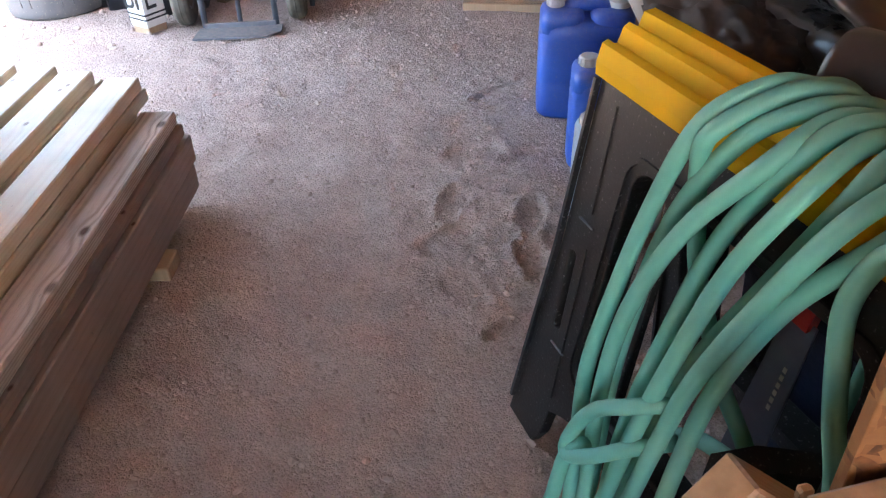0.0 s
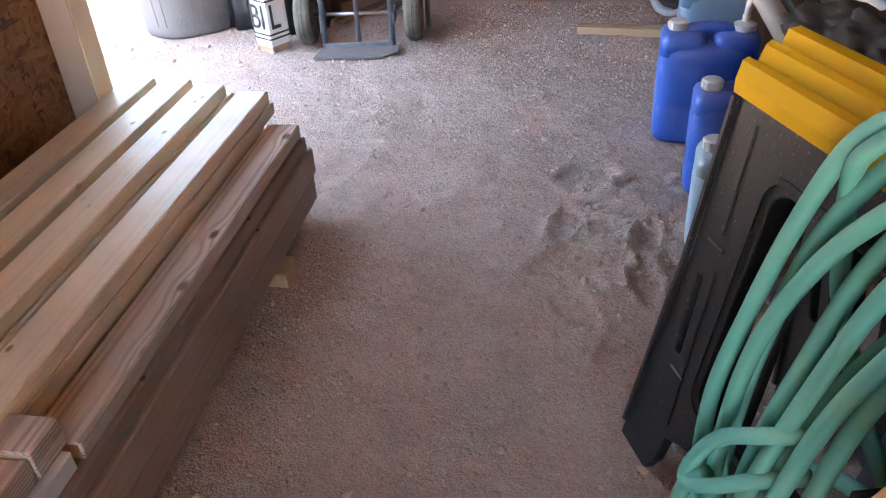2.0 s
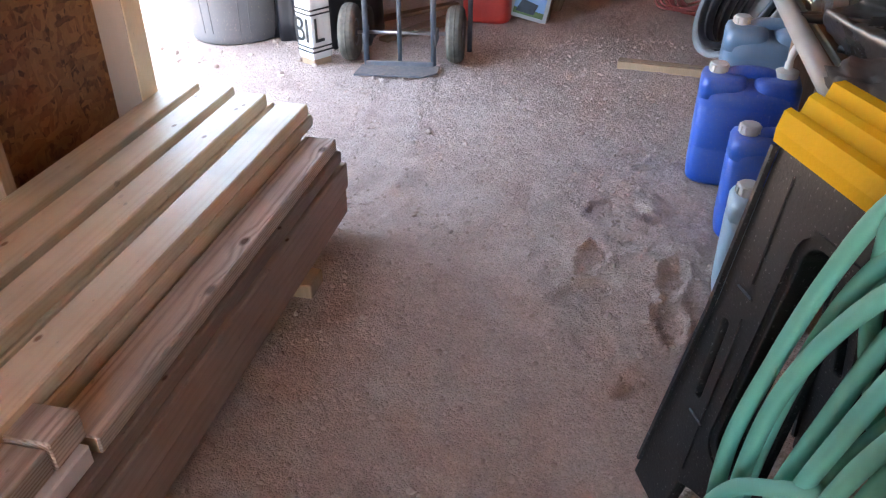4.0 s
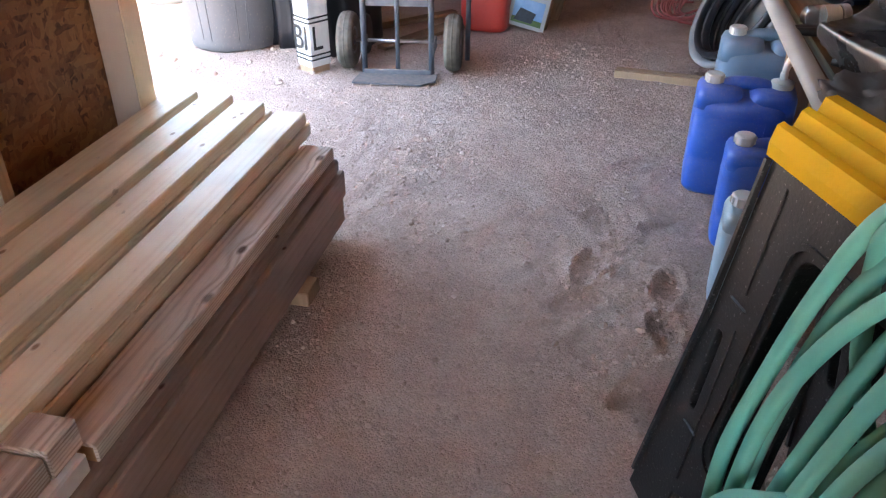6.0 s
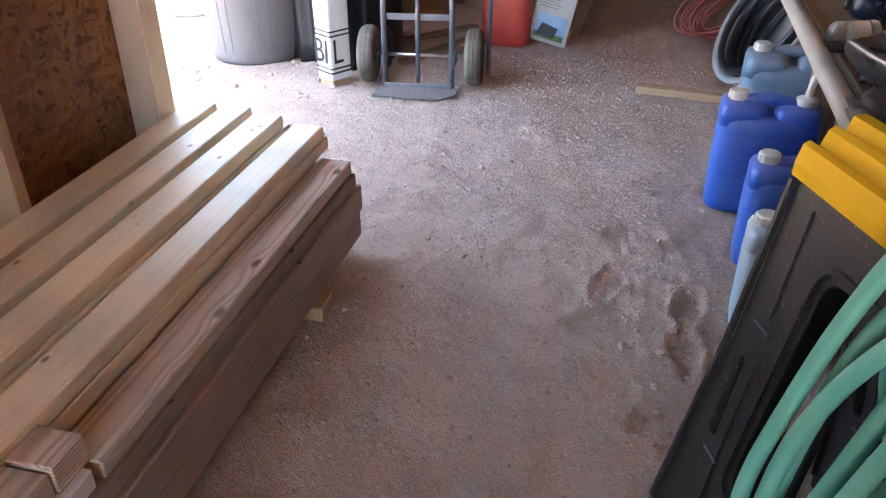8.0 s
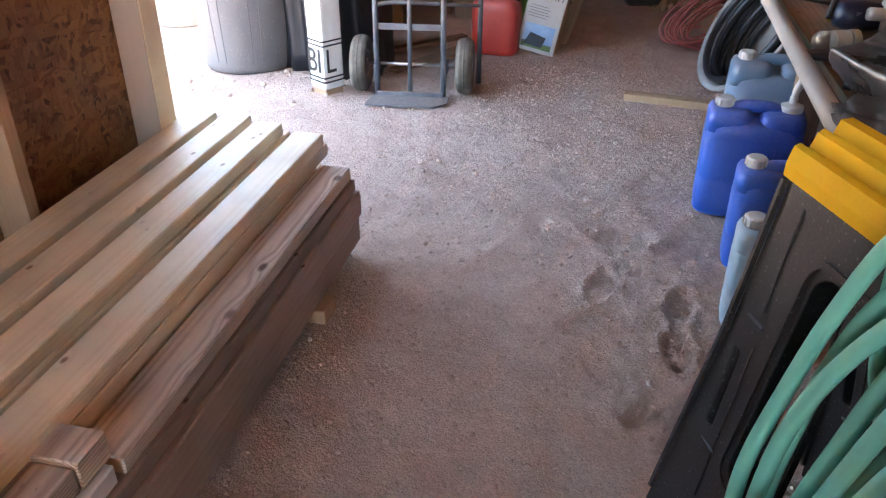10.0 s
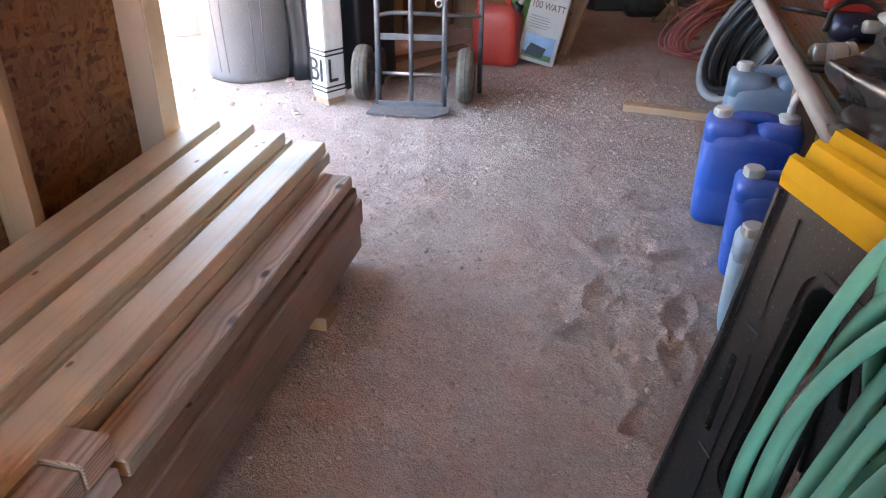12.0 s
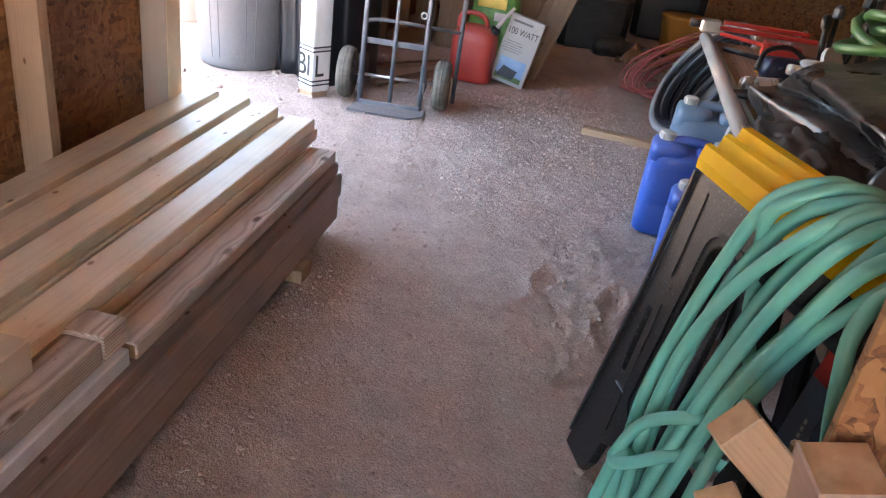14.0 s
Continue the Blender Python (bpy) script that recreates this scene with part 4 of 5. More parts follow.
for i in range(7 * 28):
    a = 2 * math.pi * i / 28
    k = i // 28
    turns.append(((0.262 - 0.012 * (k % 2)) * math.cos(a), (0.262 - 0.012 * (k % 2)) * math.sin(a), 0.09 + 0.036 * i / 28))
part("tubing", tube(turns, 0.0155, 10), BLACK_SMOOTH, coil, smooth=True)

# ---- red hose in loose loops on the floor ----
rng = random.Random(21)
loops = []
for i in range(13):
    rx, rz = rng.uniform(0.15, 0.24), rng.uniform(0.15, 0.23)
    cx, cz = rng.uniform(-0.03, 0.05), rz + rng.uniform(0.0, 0.05)
    n = 22
    for k in range(n):
        a = -math.pi / 2 + 2 * math.pi * k / n
        loops.append((cx + rx * math.cos(a) + 0.85 * (rz * math.sin(a)), 0.02 * i - 0.12 + 0.04 * math.sin(a), cz + rz * math.sin(a)))
rh = thing("red_hose", "thin faded red air hose in a loose coil on the dirt", "hose", pose(0.50, 4.72, 0.008, -20, 0, -12))
part("hose", tube(smooth_path(loops, 2), 0.0065, 7), RED_HOSE, rh, smooth=True)
trail = smooth_path([(0.36, 4.83, 0.012), (0.28, 4.92, 0.012), (0.23, 5.05, 0.012), (0.27, 5.2, 0.012), (0.45, 5.25, 0.012)], 8)
part("trailing_end", tube([Vector(p) for p in trail], 0.007, 8), RED_HOSE, rh, smooth=True).matrix_world = Matrix.Identity(4)

stick = thing("wood_strip", "short tan wooden strip lying on the dirt", "wood strip", pose(0.26, 3.845, 0.004, 0, 0, -8))
part("strip", box(0.46, 0.062, 0.034, 0, 0, 0, 0.002), BLOCK, stick)
part("groove", box(0.46, 0.004, 0.002, 0, -0.012, 0.0335), OLD_WOOD, stick)

# ---- workbench ----
bench = thing("workbench", "old wooden workbench with a cluttered top", "workbench")
for k in range(5):
    part("plank", box(0.138, 1.75, 0.036, 0.475 + 0.141 * k, 2.17, 0.655, 0.003), OLD_WOOD, bench)
for x, y in ((0.60, 3.0), (1.05, 3.0), (0.60, 1.45), (1.05, 1.45)):
    part("leg", box(0.085, 0.085, 0.655, x, y, 0, 0.003), OLD_UPRIGHT, bench)
part("apron", box(0.036, 1.7, 0.11, 0.53, 2.17, 0.544, 0.002), OLD_WOOD, bench)
pipe = thing("pipe", "grey-white plastic pipe lying along the bench edge", "pipe")
part("tube", tube([(0.385, 3.03, 0.70), (0.38, 2.6, 0.70), (0.372, 2.1, 0.70), (0.366, 1.62, 0.70)], 0.021, 16), PVC, pipe, smooth=True)
part("strip", box(0.008, 1.3, 0.014, 0.409, 2.3, 0.692, 0.002), PALE_GREEN, pipe, "faded green strip beside the pipe")

# ---- hand truck ----
truck = thing("hand_truck", "dusty blue-grey steel hand truck with pneumatic wheels on the dirt", "hand truck", pose(-0.92, 3.66, 0.008, 0, 0, 6))
toe = bmesh.new()
outline = [(-0.185, -0.135), (0.12, -0.145), (0.178, -0.09), (0.178, -0.005), (-0.17, -0.005)]
lo, hi = [toe.verts.new((x, y, 0.008)) for x, y in outline], [toe.verts.new((x, y, 0.016)) for x, y in outline]
toe.faces.new(lo[::-1])
toe.faces.new(hi)
for i in range(5):
    toe.faces.new((lo[i], lo[(i + 1) % 5], hi[(i + 1) % 5], hi[i]))
part("toe_plate", toe, BLUE_STEEL, truck, "worn blue toe plate")
part("toe_rib", box(0.30, 0.012, 0.024, 0, -0.012, 0.012, 0.002), BLUE_STEEL, truck)
for x in (-0.15, 0.0, 0.15):
    part("upright", tube([(x, 0.0, 0.015), (x, 0.02, 0.4), (x, 0.05, 1.15)], 0.0125 if x else 0.010, 12), BLUE_STEEL, truck, smooth=True)
part("handle", tube(smooth_path([(-0.15, 0.05, 1.15), (-0.14, 0.055, 1.22), (0, 0.06, 1.25), (0.14, 0.055, 1.22), (0.15, 0.05, 1.15)], 6), 0.0125, 12), BLUE_STEEL, truck, smooth=True)
for z in (0.305, 0.70):
    part("crossbar", box(0.30, 0.006, 0.028, 0, 0.016 + 0.02 * z, z, 0.001), BLUE_STEEL, truck)
for z in (0.41, 0.85):
    part("hoop", tube(smooth_path([(-0.15, 0.02, z), (-0.08, 0.05, z + 0.006), (0.05, 0.06, z + 0.004), (0.16, 0.10, z - 0.008), (0.295, 0.19, z - 0.03)], 6), 0.009, 10), BLUE_STEEL, truck, smooth=True)
part("rear_leg", tube([(0.295, 0.20, 0.02), (0.30, 0.19, 0.5), (0.305, 0.18, 1.15)], 0.0115, 12), BLUE_STEEL, truck, smooth=True)
axle = part("axle", tube([(-0.24, 0.105, 0.128), (0.24, 0.105, 0.128)], 0.008, 12), CHROME, truck, "bare shiny axle", smooth=True)
for s in (-1, 1):
    part("bracket", box(0.012, 0.12, 0.05, s * 0.158, 0.055, 0.105, 0.002), BLUE_STEEL, truck)
    side = pose(s * 0.240, 0.105, 0.128, 0, 90, 0)
    wheel = part("wheel", lathe([(0.052, -0.028), (0.06, -0.03), (0.06, 0.03), (0.052, 0.028), (0.03, 0.012), (0.018, 0.034), (0.0, 0.034)], 28), BLUE_STEEL, truck, "steel wheel hub", smooth=False, m=side)
    tp = [(0.058, -0.026), (0.085, -0.036), (0.108, -0.036), (0.119, -0.029), (0.121, -0.022), (0.125, -0.019), (0.122, -0.015), (0.1265, -0.010), (0.123, -0.006), (0.128, -0.002), (0.128, 0.002), (0.123, 0.006),
          (0.1265, 0.010), (0.122, 0.015), (0.125, 0.019), (0.121, 0.022), (0.119, 0.029), (0.108, 0.036), (0.085, 0.036), (0.058, 0.026)]
    part("tyre", lathe(tp, 40), TYRE, wheel, "dusty ribbed tyre", smooth=True)
part("ring", tube([(0.014 * math.cos(2 * math.pi * k / 18), 0.0, 0.014 * math.sin(2 * math.pi * k / 18)) for k in range(18)], 0.004, 8, closed=True), CHROME, truck, "bare steel ring hanging from the upright", smooth=True, m=pose(0.125, 0.012, 0.47))
for s in (-1, 1):
    c = part("caster", lathe([(0.075, -0.02), (0.09, -0.015), (0.095, 0), (0.09, 0.015), (0.075, 0.02), (0.0, 0.022)], 28), DARK_METAL, truck, "dark rear caster wheel", smooth=True, m=pose(s * 0.20, 0.30, 0.098, 0, 90, 0))

# ---- bins outside the doorway ----
can = thing("trash_can", "grey dusty plastic trash can standing outside the doorway", "trash can", pose(-1.875, 4.05, 0, 0, 0, 12))
body = part("body", lathe([(0.0, 0.012), (0.20, 0.012), (0.212, 0.0), (0.222, 0.012), (0.226, 0.04), (0.262, 0.62), (0.268, 0.63), (0.285, 0.64), (0.288, 0.70), (0.275, 0.705), (0.255, 0.62), (0.0, 0.62)], 56), GREY_BIN, can, smooth=True)


def on_can(a, z):
    r = 0.2262 + 0.036 * (z - 0.04) / 0.58
    return (r * math.sin(radians(a)), -r * math.cos(radians(a)), z)


for half, topz in ((17, 0.46), (29, 0.52)):
    arch = [on_can(-half, 0.06), on_can(-half, topz - 0.1), on_can(-half * 0.75, topz - 0.03), on_can(0, topz), on_can(half * 0.75, topz - 0.03), on_can(half, topz - 0.1), on_can(half, 0.06)]
    part("moulding", tube(smooth_path(arch, 6), 0.002, 6), GREY_BIN, body, smooth=True)
far_bin = thing("storage_bin", "pale dusty bin standing outside in the sunlight", "bin", pose(-2.62, 4.75, 0))
part("body", lathe([(0.0, 0.004), (0.16, 0.004), (0.17, 0.02), (0.20, 0.55), (0.215, 0.56), (0.215, 0.6), (0.0, 0.6)], 32), PALE_BIN, far_bin, smooth=True)

# ---- fuel can and carton ----
fuel = thing("fuel_can", "red plastic fuel can with a pale spout on the dirt", "fuel can", pose(-0.665, 4.53, 0, 0, 0, -6))
part("body", lathe([(0.115, 0.0), (0.125, 0.01), (0.127, 0.03), (0.127, 0.23), (0.118, 0.27), (0.085, 0.305), (0.05, 0.315), (0.0, 0.315)], 40, 1.0, 0.72, power=4), RED, fuel, smooth=True)
part("handle", tube(smooth_path([(-0.10, 0, 0.26), (-0.105, 0, 0.335), (-0.07, 0, 0.372), (0.0, 0, 0.375), (0.05, 0, 0.345), (0.06, 0, 0.29)], 6), 0.015, 10), RED, fuel, smooth=True)
part("collar", lathe([(0.026, 0), (0.028, 0.03), (0.018, 0.038), (0.0, 0.038)], 20), BLACK, fuel, "black spout collar", m=pose(0.10, 0, 0.285, 0, 28, 0))
part("spout", tube([(0.112, 0, 0.31), (0.15, 0, 0.37), (0.20, 0, 0.44)], lambda f: 0.014 - 0.005 * f, 12), WHITE, fuel, "pale plastic spout", smooth=True)

crate = thing("carton", "white printed solar panel carton leaning on end", "carton", pose(-0.455, 4.50, 0.016, -8, 10, -10))
part("box", box(0.205, 0.075, 0.385, 0, 0.0375, 0, 0.002), CARD_WHITE, crate)
text_part("100 WATT", 0.052, INK, crate, pose(0, -0.0008, 0.295, 90, 0, 0), squeeze=0.76)
part("print_line", box(0.12, 0.001, 0.012, -0.02, -0.0006, 0.345), DARK_GREY, crate)
for k in range(5):
    part("print_line", box(0.10 + 0.02 * (k % 2), 0.001, 0.003, -0.03, -0.0006, 0.235 - 0.014 * k), DARK_GREY, crate)
pic = part("picture", box(0.165, 0.001, 0.125, 0, -0.0008, 0.02), PHOTO_SKY, crate, "printed picture of a panel in a field")
part("printed_field", box(0.165, 0.001, 0.03, 0, -0.0018, 0.02), PHOTO_GREEN, pic)
part("printed_panel", prism([(-0.07, 0.032), (0.03, 0.030), (0.045, 0.085), (-0.045, 0.098)], 0.001), PHOTO_DARK, pic, m=pose(0, -0.0028, 0))
part("side_stripe", box(0.002, 0.07, 0.38, 0.1035, 0.0375, 0.002), CARD_BROWN, crate)


# ---- clutter at the back of the shed ----
def leaning_board(label, x, y, w, L, t, lean, turn, mat=OLD_UPRIGHT, roll=0.0):
    b = thing("leaning_board", label, "board", pose(x, y, 0.0, -lean, roll, turn), group="boards at the back")
    part("board", box(w, t, L, 0, 0, 0, 0.002), mat, b)
    return b


leaning_board("brown board leaning behind the carton", -0.36, 4.78, 0.12, 0.9, 0.02, 18, -14, OLD_UPRIGHT, 14)
leaning_board("old brown plank leaning behind the carton", -0.45, 4.92, 0.11, 1.3, 0.025, 20, 4, OLD_UPRIGHT, 24)
leaning_board("wide dull plank against the back clutter", -0.95, 5.2, 0.16, 1.5, 0.025, 12, 4, OLD_UPRIGHT)
leaning_board("narrow plank standing behind the hand truck", -1.12, 5.3, 0.09, 1.5, 0.03, 8, -6, OLD_UPRIGHT)
# thin planks added in place of diagonal streaks of light on the dirt
for k, (x, y, turn) in enumerate(((-0.98, 4.25, 62), (-0.84, 4.4, 55), (-1.05, 4.55, 48))):
    s = thing("light_streak_plank", "thin plank standing in for a light streak on the dirt behind the hand truck", "plank", pose(x, y, 0.006, 0, 0, turn), group="scrap planks")
    part("plank", box(0.52, 0.055, 0.02, 0, 0, 0, 0.002), OLD_WOOD, s)
bag = thing("seed_bag", "green and yellow printed plastic bag standing on the floor", "bag", pose(-0.62, 4.86, 0, -6, 0, -8))
sack = lathe([(0.0, 0.0), (0.12, 0.0), (0.14, 0.04), (0.145, 0.25), (0.13, 0.40), (0.12, 0.44), (0.0, 0.45)], 28, 1.1, 0.5, power=3)
for v in sack.verts:
    v.co += Vector((0, 1, 0)) * noise.noise(v.co * 14) * 0.012
part("sack", sack, PACK_GREEN, bag, smooth=True)
part("print_band", box(0.18, 0.004, 0.06, -0.01, -0.078, 0.36, 0.001), PACK_YELLOW, bag)
part("print_band", box(0.07, 0.004, 0.05, 0.05, -0.080, 0.29, 0.001), WHITE, bag)


def crate_box(name, label, category, sx, sy, sz, m, mat, lid=True):
    c = thing(name, label, category, m)
    bm = lathe([(0.0, 0.0), (0.47, 0.0), (0.5, 0.02), (0.52, sz * 0.9), (0.54, sz * 0.92), (0.54, sz), (0.0, sz)], 28, sx, sy, power=7)
    part("body", bm, mat, c, smooth=False)
    return c


crate_box("tote", "black plastic tote standing in the dark at the back", "tote", 0.5, 0.4, 0.36, pose(-0.05, 6.1, 0, 0, 0, 10), BLACK)
crate_box("tote", "dark plastic tote beside the back wall", "tote", 0.55, 0.4, 0.5, pose(0.55, 6.9, 0, 0, 0, -5), BLACK_SMOOTH)
crate_box("tote", "dark crate stacked at the back of the shed", "crate", 0.5, 0.45, 0.6, pose(-0.65, 6.3, 0, 0, 0, 5), OLD_WOOD)
tool = thing("brush_cutter", "dark power tool lying on the floor at the back", "power tool", pose(0.12, 5.85, 0.0, 0, 0, 15))
part("motor", lathe([(0.0, 0.0), (0.09, 0.0), (0.11, 0.05), (0.10, 0.10), (0.06, 0.13), (0.0, 0.13)], 24, 1.3, 0.8, power=6), DARK_METAL, tool, smooth=True)
part("shaft", tube([(0.1, 0, 0.1), (0.4, -0.15, 0.06), (0.62, -0.28, 0.03)], 0.014, 10), DARK_METAL, tool, smooth=True)
part("guard", lathe([(0.0, 0.0), (0.10, 0.0), (0.11, 0.03), (0.0, 0.06)], 20), BLACK, tool, smooth=True, m=pose(0.64, -0.29, 0.0))
bucket = thing("ochre_bucket", "ochre-yellow plastic bucket at the back of the shed", "bucket", pose(0.62, 6.25, 0))
part("body", lathe([(0.0, 0.0), (0.12, 0.0), (0.135, 0.02), (0.16, 0.27), (0.17, 0.28), (0.168, 0.295), (0.0, 0.285)], 32), OCHRE, bucket, smooth=True)
flap = thing("crumpled_carton", "crumpled brown cardboard piece on the floor", "cardboard", pose(0.36, 5.55, 0.0, 0, 0, 25))
fl = bmesh.new()
grid = [[fl.verts.new((0.03 * i - 0.16, 0.03 * j - 0.12, 0.11 + 0.10 * noise.noise((i * 0.35, j * 0.4, 3)) - 0.06 * abs(i - 5) / 5)) for j in range(9)] for i in range(11)]
for i in range(10):
    for j in range(8):
        fl.faces.new((grid[i][j], grid[i + 1][j], grid[i + 1][j + 1], grid[i][j + 1]))
low = min(v.co.z for v in fl.verts)
for v in fl.verts:
    v.co.z -= low - 0.006
fo = part("sheet", fl, CARD_BROWN, flap)
fm = fo.modifiers.new("thickness", "SOLIDIFY")
fm.thickness = 0.005

# ---- tarpaulin heaped over the bench ----
# folds and hollows of the sheet, each a line of four places, from its hem to its far side
TARP_LINES = (
    ((0.42, 2.10, 0.70), (0.455, 1.85, 0.705), (0.51, 1.55, 0.71), (0.58, 1.24, 0.64)),
    ((0.385, 2.00, 0.77), (0.485, 1.75, 0.775), (0.558, 1.49, 0.775), (0.63, 1.24, 0.73)),
    ((0.46, 2.07, 0.775), (0.56, 1.93, 0.775), (0.60, 1.62, 0.775), (0.67, 1.30, 0.73)),
    ((0.484, 1.95, 0.85), (0.498, 1.66, 0.855), (0.515, 1.42, 0.85), (0.60, 1.17, 0.79)),
    ((0.60, 2.06, 0.86), (0.68, 1.80, 0.875), (0.72, 1.52, 0.87), (0.78, 1.18, 0.80)),
    ((0.85, 2.20, 0.87), (0.95, 1.90, 0.91), (1.00, 1.55, 0.90), (1.02, 1.16, 0.82)),
    ((1.10, 2.25, 0.71), (1.14, 1.90, 0.72), (1.14, 1.55, 0.72), (1.12, 1.18, 0.70)),
)
tarp = thing("tarpaulin", "heap of dark grey shiny tarpaulin over the bench", "tarpaulin")
tb = bmesh.new()
along = [smooth_path(line, 22) for line in TARP_LINES]
rows = []
for k in range(len(along[0])):
    ribs = [c[k] for c in along]
    row = []
    for p in smooth_path(ribs, 14):
        crease = 0.014 * noise.noise((p.x * 9, p.y * 6, p.z * 9)) - 0.009 * abs(noise.noise((p.x * 16 + p.y * 6, p.y * 7, 4))) + 0.003 * noise.noise((p.x * 60, p.y * 50, 2))
        row.append(tb.verts.new((p.x, p.y, p.z + crease)))
    rows.append(row)
for a, b in zip(rows, rows[1:]):
    for j in range(len(a) - 1):
        tb.faces.new((a[j], b[j], b[j + 1], a[j + 1]))
to = part("sheet", tb, TARP, tarp, smooth=True)
tm = to.modifiers.new("thickness", "SOLIDIFY")
tm.thickness = 0.004
roll = part("rolled_edge", tube(smooth_path([(0.50, 1.30, 0.80), (0.58, 1.20, 0.79), (0.72, 1.12, 0.74), (0.85, 1.05, 0.66)], 8), lambda f: 0.05 - 0.012 * f, 16), TARP, tarp, smooth=True)
for v in roll.data.vertices:
    v.co += Vector((1, 1, 1)) * 0.014 * noise.noise(v.co * 16)
wad = thing("crumpled_sheet", "crumpled dark brown sheeting stuffed under the tarpaulin", "sheeting", pose(0.455, 1.60, 0.675, 0, 0, 14))
wb = bmesh.new()
bmesh.ops.create_icosphere(wb, subdivisions=5, radius=1)
for v in wb.verts:
    k = 1 + 0.30 * noise.noise(v.co * 2.6) + 0.30 * abs(noise.noise(v.co * 5)) - 0.16 * abs(noise.noise(v.co * 11))
    v.co = Vector((v.co.x * 0.10 * k, v.co.y * 0.19 * k, max(-0.25, v.co.z) * 0.085 * k + 0.02))
part("sheet", wb, LEATHER, wad, smooth=True)

# ---- tools on the bench ----
TOP = 0.692
gun = thing("clamp", "red steel clamp with a ribbed red handle on the bench", "clamp", pose(0.49, 2.95, TOP + 0.012, 0, 0, 2), group="tools on the bench")
part("bar", box(0.34, 0.016, 0.016, 0.10, 0.045, 0.035, 0.002), RED_PAINT, gun)
part("bar", box(0.30, 0.014, 0.014, 0.10, 0.09, 0.05, 0.002), RED_PAINT, gun)
part("jaw", box(0.07, 0.05, 0.045, -0.10, 0.06, 0.02, 0.006), CHROME, gun, "bare metal jaw")
part("screw", tube([(-0.13, 0.06, 0.045), (-0.17, 0.06, 0.045)], 0.015, 12), DARK_METAL, gun, smooth=True)
part("arm", box(0.20, 0.02, 0.012, 0.02, -0.03, 0.02, 0.003, rot=Matrix.Rotation(radians(-35), 4, "Z")), RED_PAINT, gun)
grip = part("handle", box(0.13, 0.065, 0.04, 0.12, -0.11, 0.0, 0.006, rot=Matrix.Rotation(radians(-12), 4, "Z")), RED_PAINT, gun)
for k in range(8):
    part("handle_rib", box(0.004, 0.066, 0.004, 0.07 + 0.014 * k, -0.10 - 0.003 * k, 0.04, 0.001), RED_PAINT, grip)
kn = thing("utility_knife", "small yellow plastic knife handle on the bench", "knife", pose(0.52, 2.60, TOP + 0.006, 0, 0, 70), group="tools on the bench")
part("body", box(0.085, 0.026, 0.018, 0, 0, 0, 0.005), YELLOW, kn)
part("blade", box(0.03, 0.012, 0.002, 0.055, 0, 0.008), CHROME, kn)
rat = thing("strap_ratchet", "dark blue ratchet body on the bench", "ratchet", pose(0.565, 2.52, TOP + 0.006, 0, 0, 10), group="tools on the bench")
part("body", lathe([(0.0, 0.0), (0.05, 0.0), (0.06, 0.02), (0.05, 0.06), (0.0, 0.065)], 24, 1.2, 0.8, power=3), NAVY, rat, smooth=True)
for k in range(3):
    part("slot", box(0.012, 0.004, 0.018, -0.025 + 0.024 * k, -0.041, 0.028), SAW_STEEL, rat)
part("lever", tube(smooth_path([(-0.08, 0.0, 0.02), (-0.05, 0.03, 0.075), (0.03, 0.04, 0.085), (0.10, 0.02, 0.03)], 6), 0.008, 8), DARK_METAL, rat, smooth=True)
val = thing("hose_valve", "white plastic hose valve with a red button", "valve", pose(0.645, 2.50, TOP + 0.006, 0, 0, 25), group="tools on the bench")
part("body", lathe([(0.0, 0.0), (0.035, 0.0), (0.042, 0.03), (0.035, 0.07), (0.0, 0.075)], 24, 1.2, 1, power=2.5), WHITE, val, smooth=True)
part("wing", lathe([(0.0, 0.0), (0.045, 0.0), (0.045, 0.012), (0.0, 0.012)], 24), WHITE, val, m=pose(0.055, 0.01, 0.07, 60, 30, 0))
part("spout", tube([(-0.03, 0, 0.04), (-0.085, 0, 0.045)], 0.016, 12), WHITE, val, smooth=True)
part("button", lathe([(0.012, 0.0), (0.012, 0.008), (0.0, 0.01)], 16), RED_PAINT, val, "red button", m=pose(0.0, -0.043, 0.038, 90, 0, 0))
jar = thing("plastic_jar", "clear plastic jar with a white lid lying on the bench", "jar", pose(0.455, 2.27, TOP + 0.028, 0, 90, 18), group="tools on the bench")
part("jar", lathe([(0.0, -0.045), (0.02, -0.045), (0.025, -0.038), (0.025, 0.032), (0.02, 0.038), (0.018, 0.038), (0.0228, 0.032), (0.0228, -0.037), (0.0, -0.042)], 28), JAR, jar, smooth=True)
part("lid", lathe([(0.0, 0.036), (0.0265, 0.036), (0.0265, 0.052), (0.0, 0.053)], 28), WHITE, jar, "white screw lid")
part("label_sleeve", lathe([(0.0254, -0.006), (0.0254, 0.03)], 28), WHITE, jar, "white paper sleeve")
pl = thing("pliers", "dark steel pliers with open jaws on the bench edge", "pliers", pose(0.43, 2.17, TOP + 0.008, 0, 0, -8), group="tools on the bench")
for s in (-1, 1):
    part("half", tube(smooth_path([(-0.06, s * 0.004, 0.012), (-0.02, s * 0.014, 0.014), (0.02, -s * 0.006, 0.014), (0.07, -s * 0.022, 0.012), (0.15, -s * 0.02, 0.01)], 6), lambda f: 0.006 + 0.006 * math.sin(f * 3.1), 8), DARK_METAL, pl, smooth=True)
wr = thing("wrench", "bright steel wrench with a ring end on the bench", "wrench", pose(0.66, 3.02, TOP + 0.03, 0, -10, 60), group="tools on the bench")
ring = [(0.022 * math.cos(2 * math.pi * k / 20), 0.022 * math.sin(2 * math.pi * k / 20), 0) for k in range(20)]
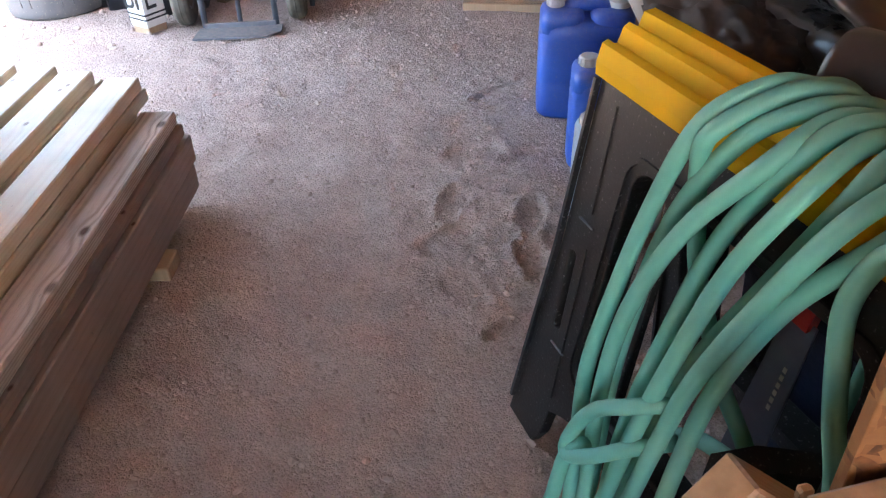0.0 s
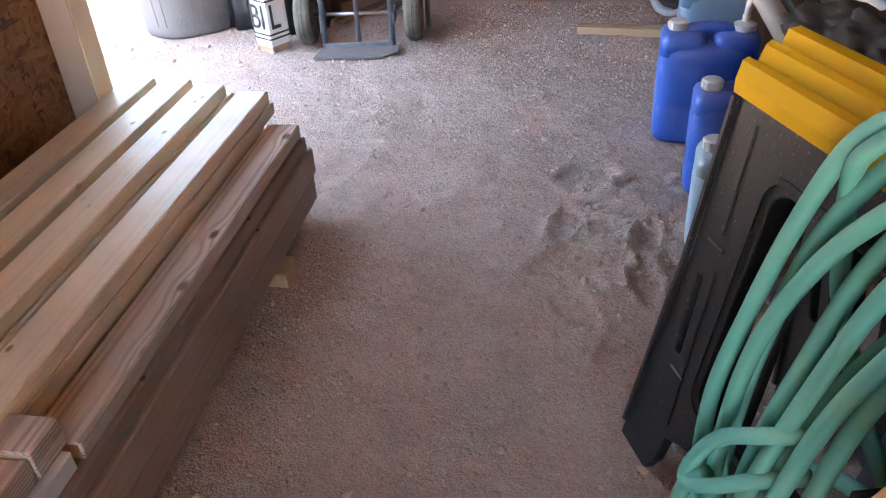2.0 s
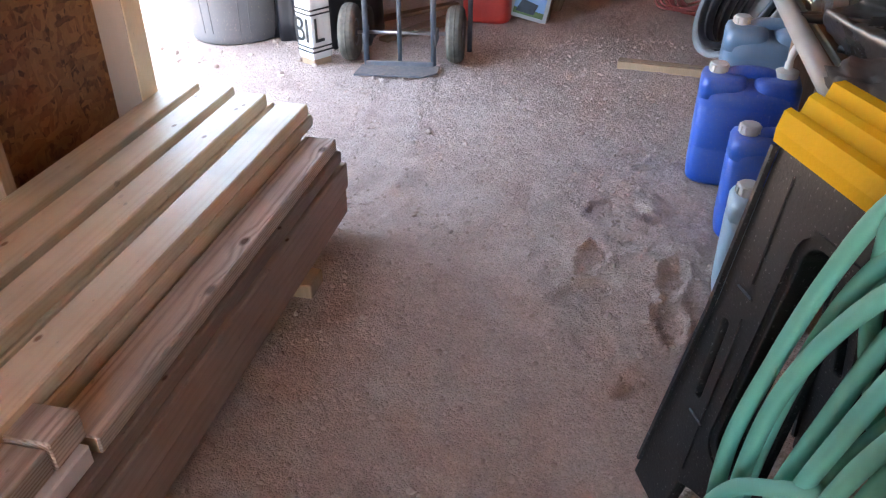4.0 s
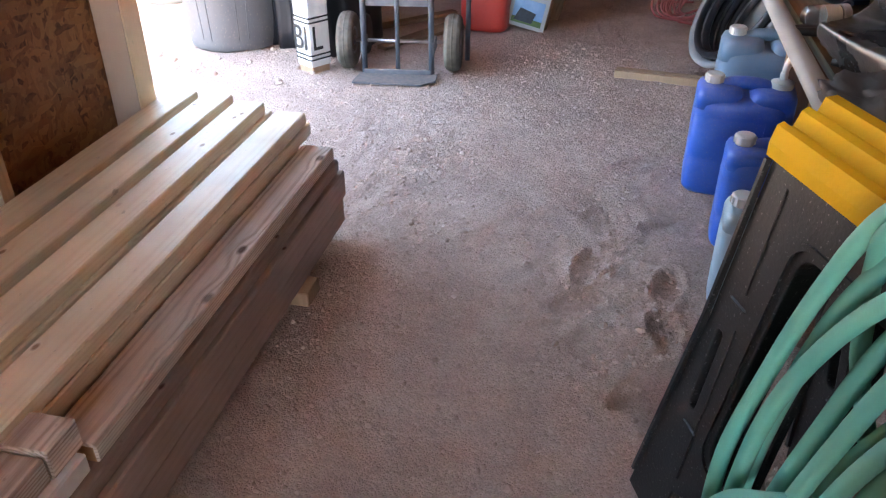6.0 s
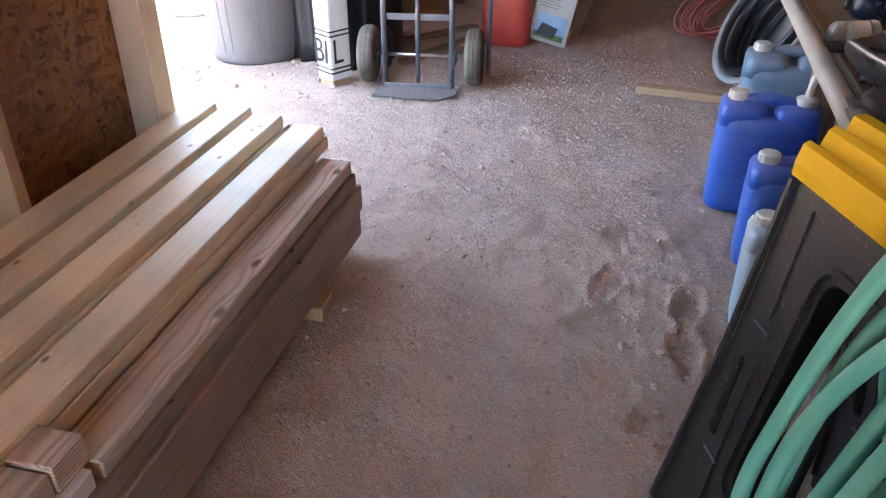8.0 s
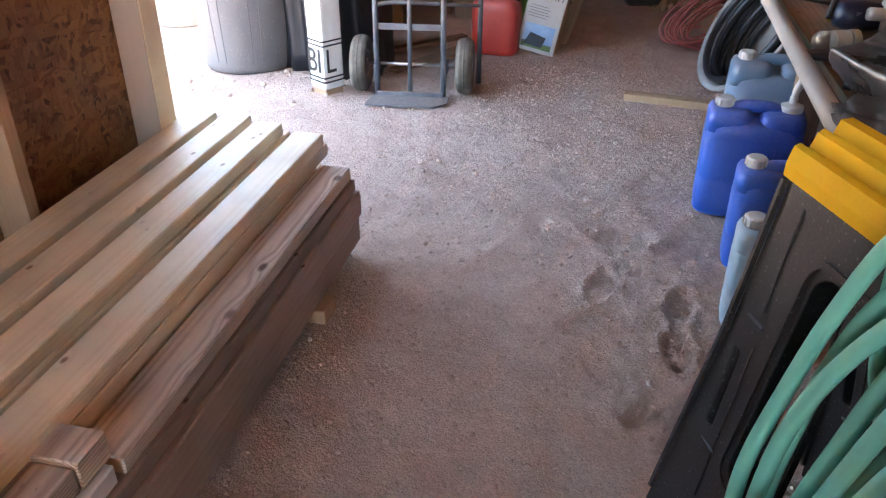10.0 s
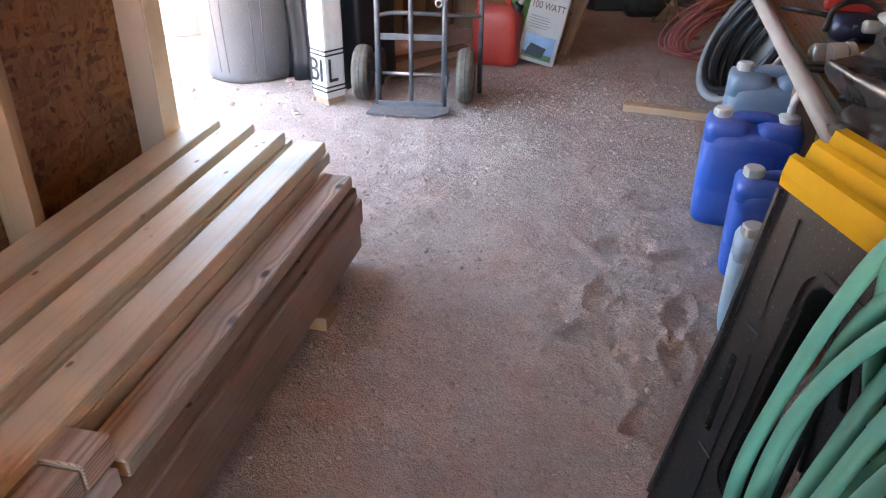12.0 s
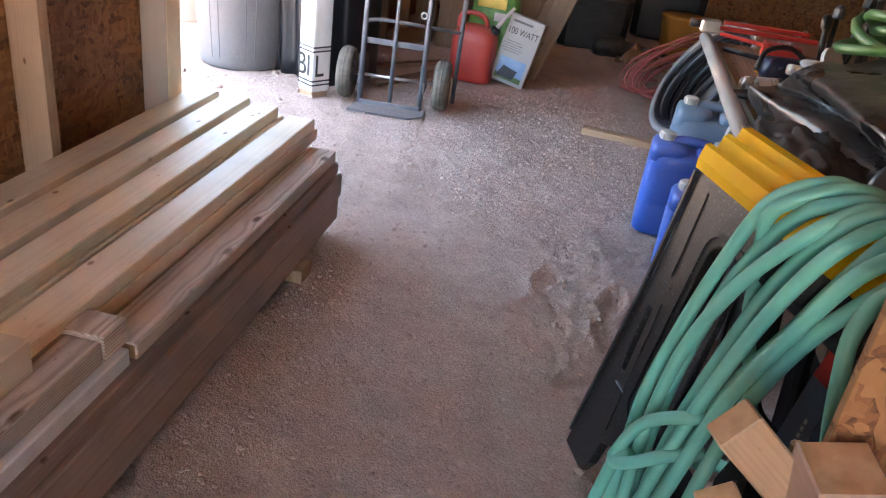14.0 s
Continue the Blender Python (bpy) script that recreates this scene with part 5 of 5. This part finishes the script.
part("ring", tube(ring, 0.008, 8, closed=True), CHROME, wr, smooth=True)
part("shank", box(0.16, 0.018, 0.008, 0.105, 0, -0.004, 0.002), CHROME, wr)
rng = random.Random(5)
for k in range(12):
    d = thing("hand_tool", "dark steel hand tool standing among others on the bench", "tool", pose(0.70 + rng.uniform(0, 0.30), 2.72 + rng.uniform(-0.08, 0.2), TOP + 0.004, rng.uniform(-14, 14), rng.uniform(-14, 14), rng.uniform(0, 360)), group="upright tools")
    L = rng.uniform(0.14, 0.25)
    part("shaft", tube([(0, 0, 0), (0, 0, L)], rng.uniform(0.006, 0.010), 8), DARK_METAL, d, smooth=True)
    part("head", lathe([(0.0, 0.0), (0.018, 0.0), (0.02, 0.03), (0.012, 0.045), (0.0, 0.045)], 12, 1, 0.7, power=3), DARK_METAL, d, m=pose(0, 0, L - 0.02))
rng = random.Random(8)
for k in range(7):
    d = thing("hand_tool", "dusty dark tool lying on the bench top", "tool", pose(0.50 + 0.12 * (k % 3), 1.95 + 0.16 * k * 0.9, TOP + 0.010, 0, 0, rng.uniform(-60, 60)), group="lying tools")
    L = rng.uniform(0.10, 0.18)
    part("shaft", tube([(-L / 2, 0, 0), (L / 2, 0, 0)], 0.008, 8), DARK_METAL, d, smooth=True)
    part("handle", tube([(L / 2, 0, 0), (L / 2 + 0.07, 0, 0)], 0.010, 10), NAVY if k % 2 else OLD_WOOD, d, smooth=True)
gh = thing("green_hose_coil", "bright green hose coiled on top of the tarpaulin", "hose", pose(0.90, 2.06, 0.905, 0, 0, 0))
turns = []
for i in range(5 * 24):
    a = 2 * math.pi * i / 24
    k = i / 24
    turns.append(((0.34 - 0.022 * k) * math.cos(a), (0.22 - 0.014 * k) * math.sin(a), 0.018 * k + 0.03 * math.sin(a * 1.5 + k)))
part("hose", tube(turns, 0.0125, 10), GREEN_HOSE, gh, smooth=True)

# ---- tote with offcuts and board beside the sawhorse ----
scrap = thing("scrap_tote", "open black plastic tote full of wood offcuts", "tote", pose(0.52, 0.66, 0, 0, 0, -12))
part("body", lathe([(0.0, 0.0), (0.44, 0.0), (0.46, 0.02), (0.50, 0.40), (0.54, 0.405), (0.54, 0.425), (0.485, 0.42), (0.445, 0.04), (0.0, 0.035)], 40, 0.52, 0.62, power=8), BLACK, scrap)
panel = thing("board_offcut", "upright strand-board offcut standing in the tote", "board", pose(0.625, 0.838, 0.05, 0, 0, 2))
part("board", box(0.52, 0.016, 1.0, 0, 0, 0, 0.001), OSB, panel)


def stub(label, x, y, ztop, w, d, L, rx, ry, rz, mat=BLOCK):
    """An offcut whose upper end's middle is at x, y, ztop."""
    s = thing("wood_offcut", label, "wood block", pose(x, y, ztop, rx, ry, rz), group="offcuts in the tote")
    b = part("block", box(w, d, L, 0, 0, -L, 0.003), mat, s)
    b.data.materials.append(END_GRAIN)
    for p in b.data.polygons:
        if abs(p.normal.z) > 0.9:
            p.material_index = 1


stub("pale sawn offcut sticking up out of the tote", 0.243, 0.790, 0.645, 0.060, 0.045, 0.42, -6, -46, 22)
stub("short pale offcut beside the others", 0.240, 0.735, 0.575, 0.05, 0.04, 0.36, 4, -28, 12)
stub("square brown post offcut with a split", 0.368, 0.765, 0.635, 0.085, 0.080, 0.45, 8, -8, 10, FIR)
stub("thin upright pale stake", 0.330, 0.815, 0.620, 0.014, 0.012, 0.45, 4, -6, 10)
stub("pale block low in the tote", 0.30, 0.62, 0.52, 0.09, 0.045, 0.36, -10, 10, 40)
stub("rough block at the edge of the tote", 0.47, 0.66, 0.56, 0.09, 0.06, 0.4, 6, 4, -10, FIR)
tote2 = thing("tote", "dark tote behind the sawhorse", "tote", SAW @ pose(0.36, 0.46, 0))
part("body", lathe([(0.0, 0.0), (0.46, 0.0), (0.48, 0.02), (0.52, 0.36), (0.55, 0.37), (0.55, 0.39), (0.0, 0.38)], 32, 0.55, 0.42, power=7), NAVY, tote2)
hs = thing("hand_saw", "blue-grey hand saw with a red grip leaning by the sawhorse", "hand saw", SAW @ pose(0.312, 0.10, 0.006, 0, 6, 4))
part("blade", prism([(-0.045, 0.0), (0.040, 0.0), (0.028, 0.51), (-0.020, 0.51)], 0.003), SAW_STEEL, hs)
part("grip", prism([(-0.014, 0.50), (0.020, 0.50), (0.024, 0.575), (-0.006, 0.575)], 0.018), RED_PAINT, hs, "red handle")
for k in range(6):
    part("print_bar", box(0.006, 0.001, 0.010, 0.012, -0.0025, 0.33 + 0.016 * k), WHITE, hs)
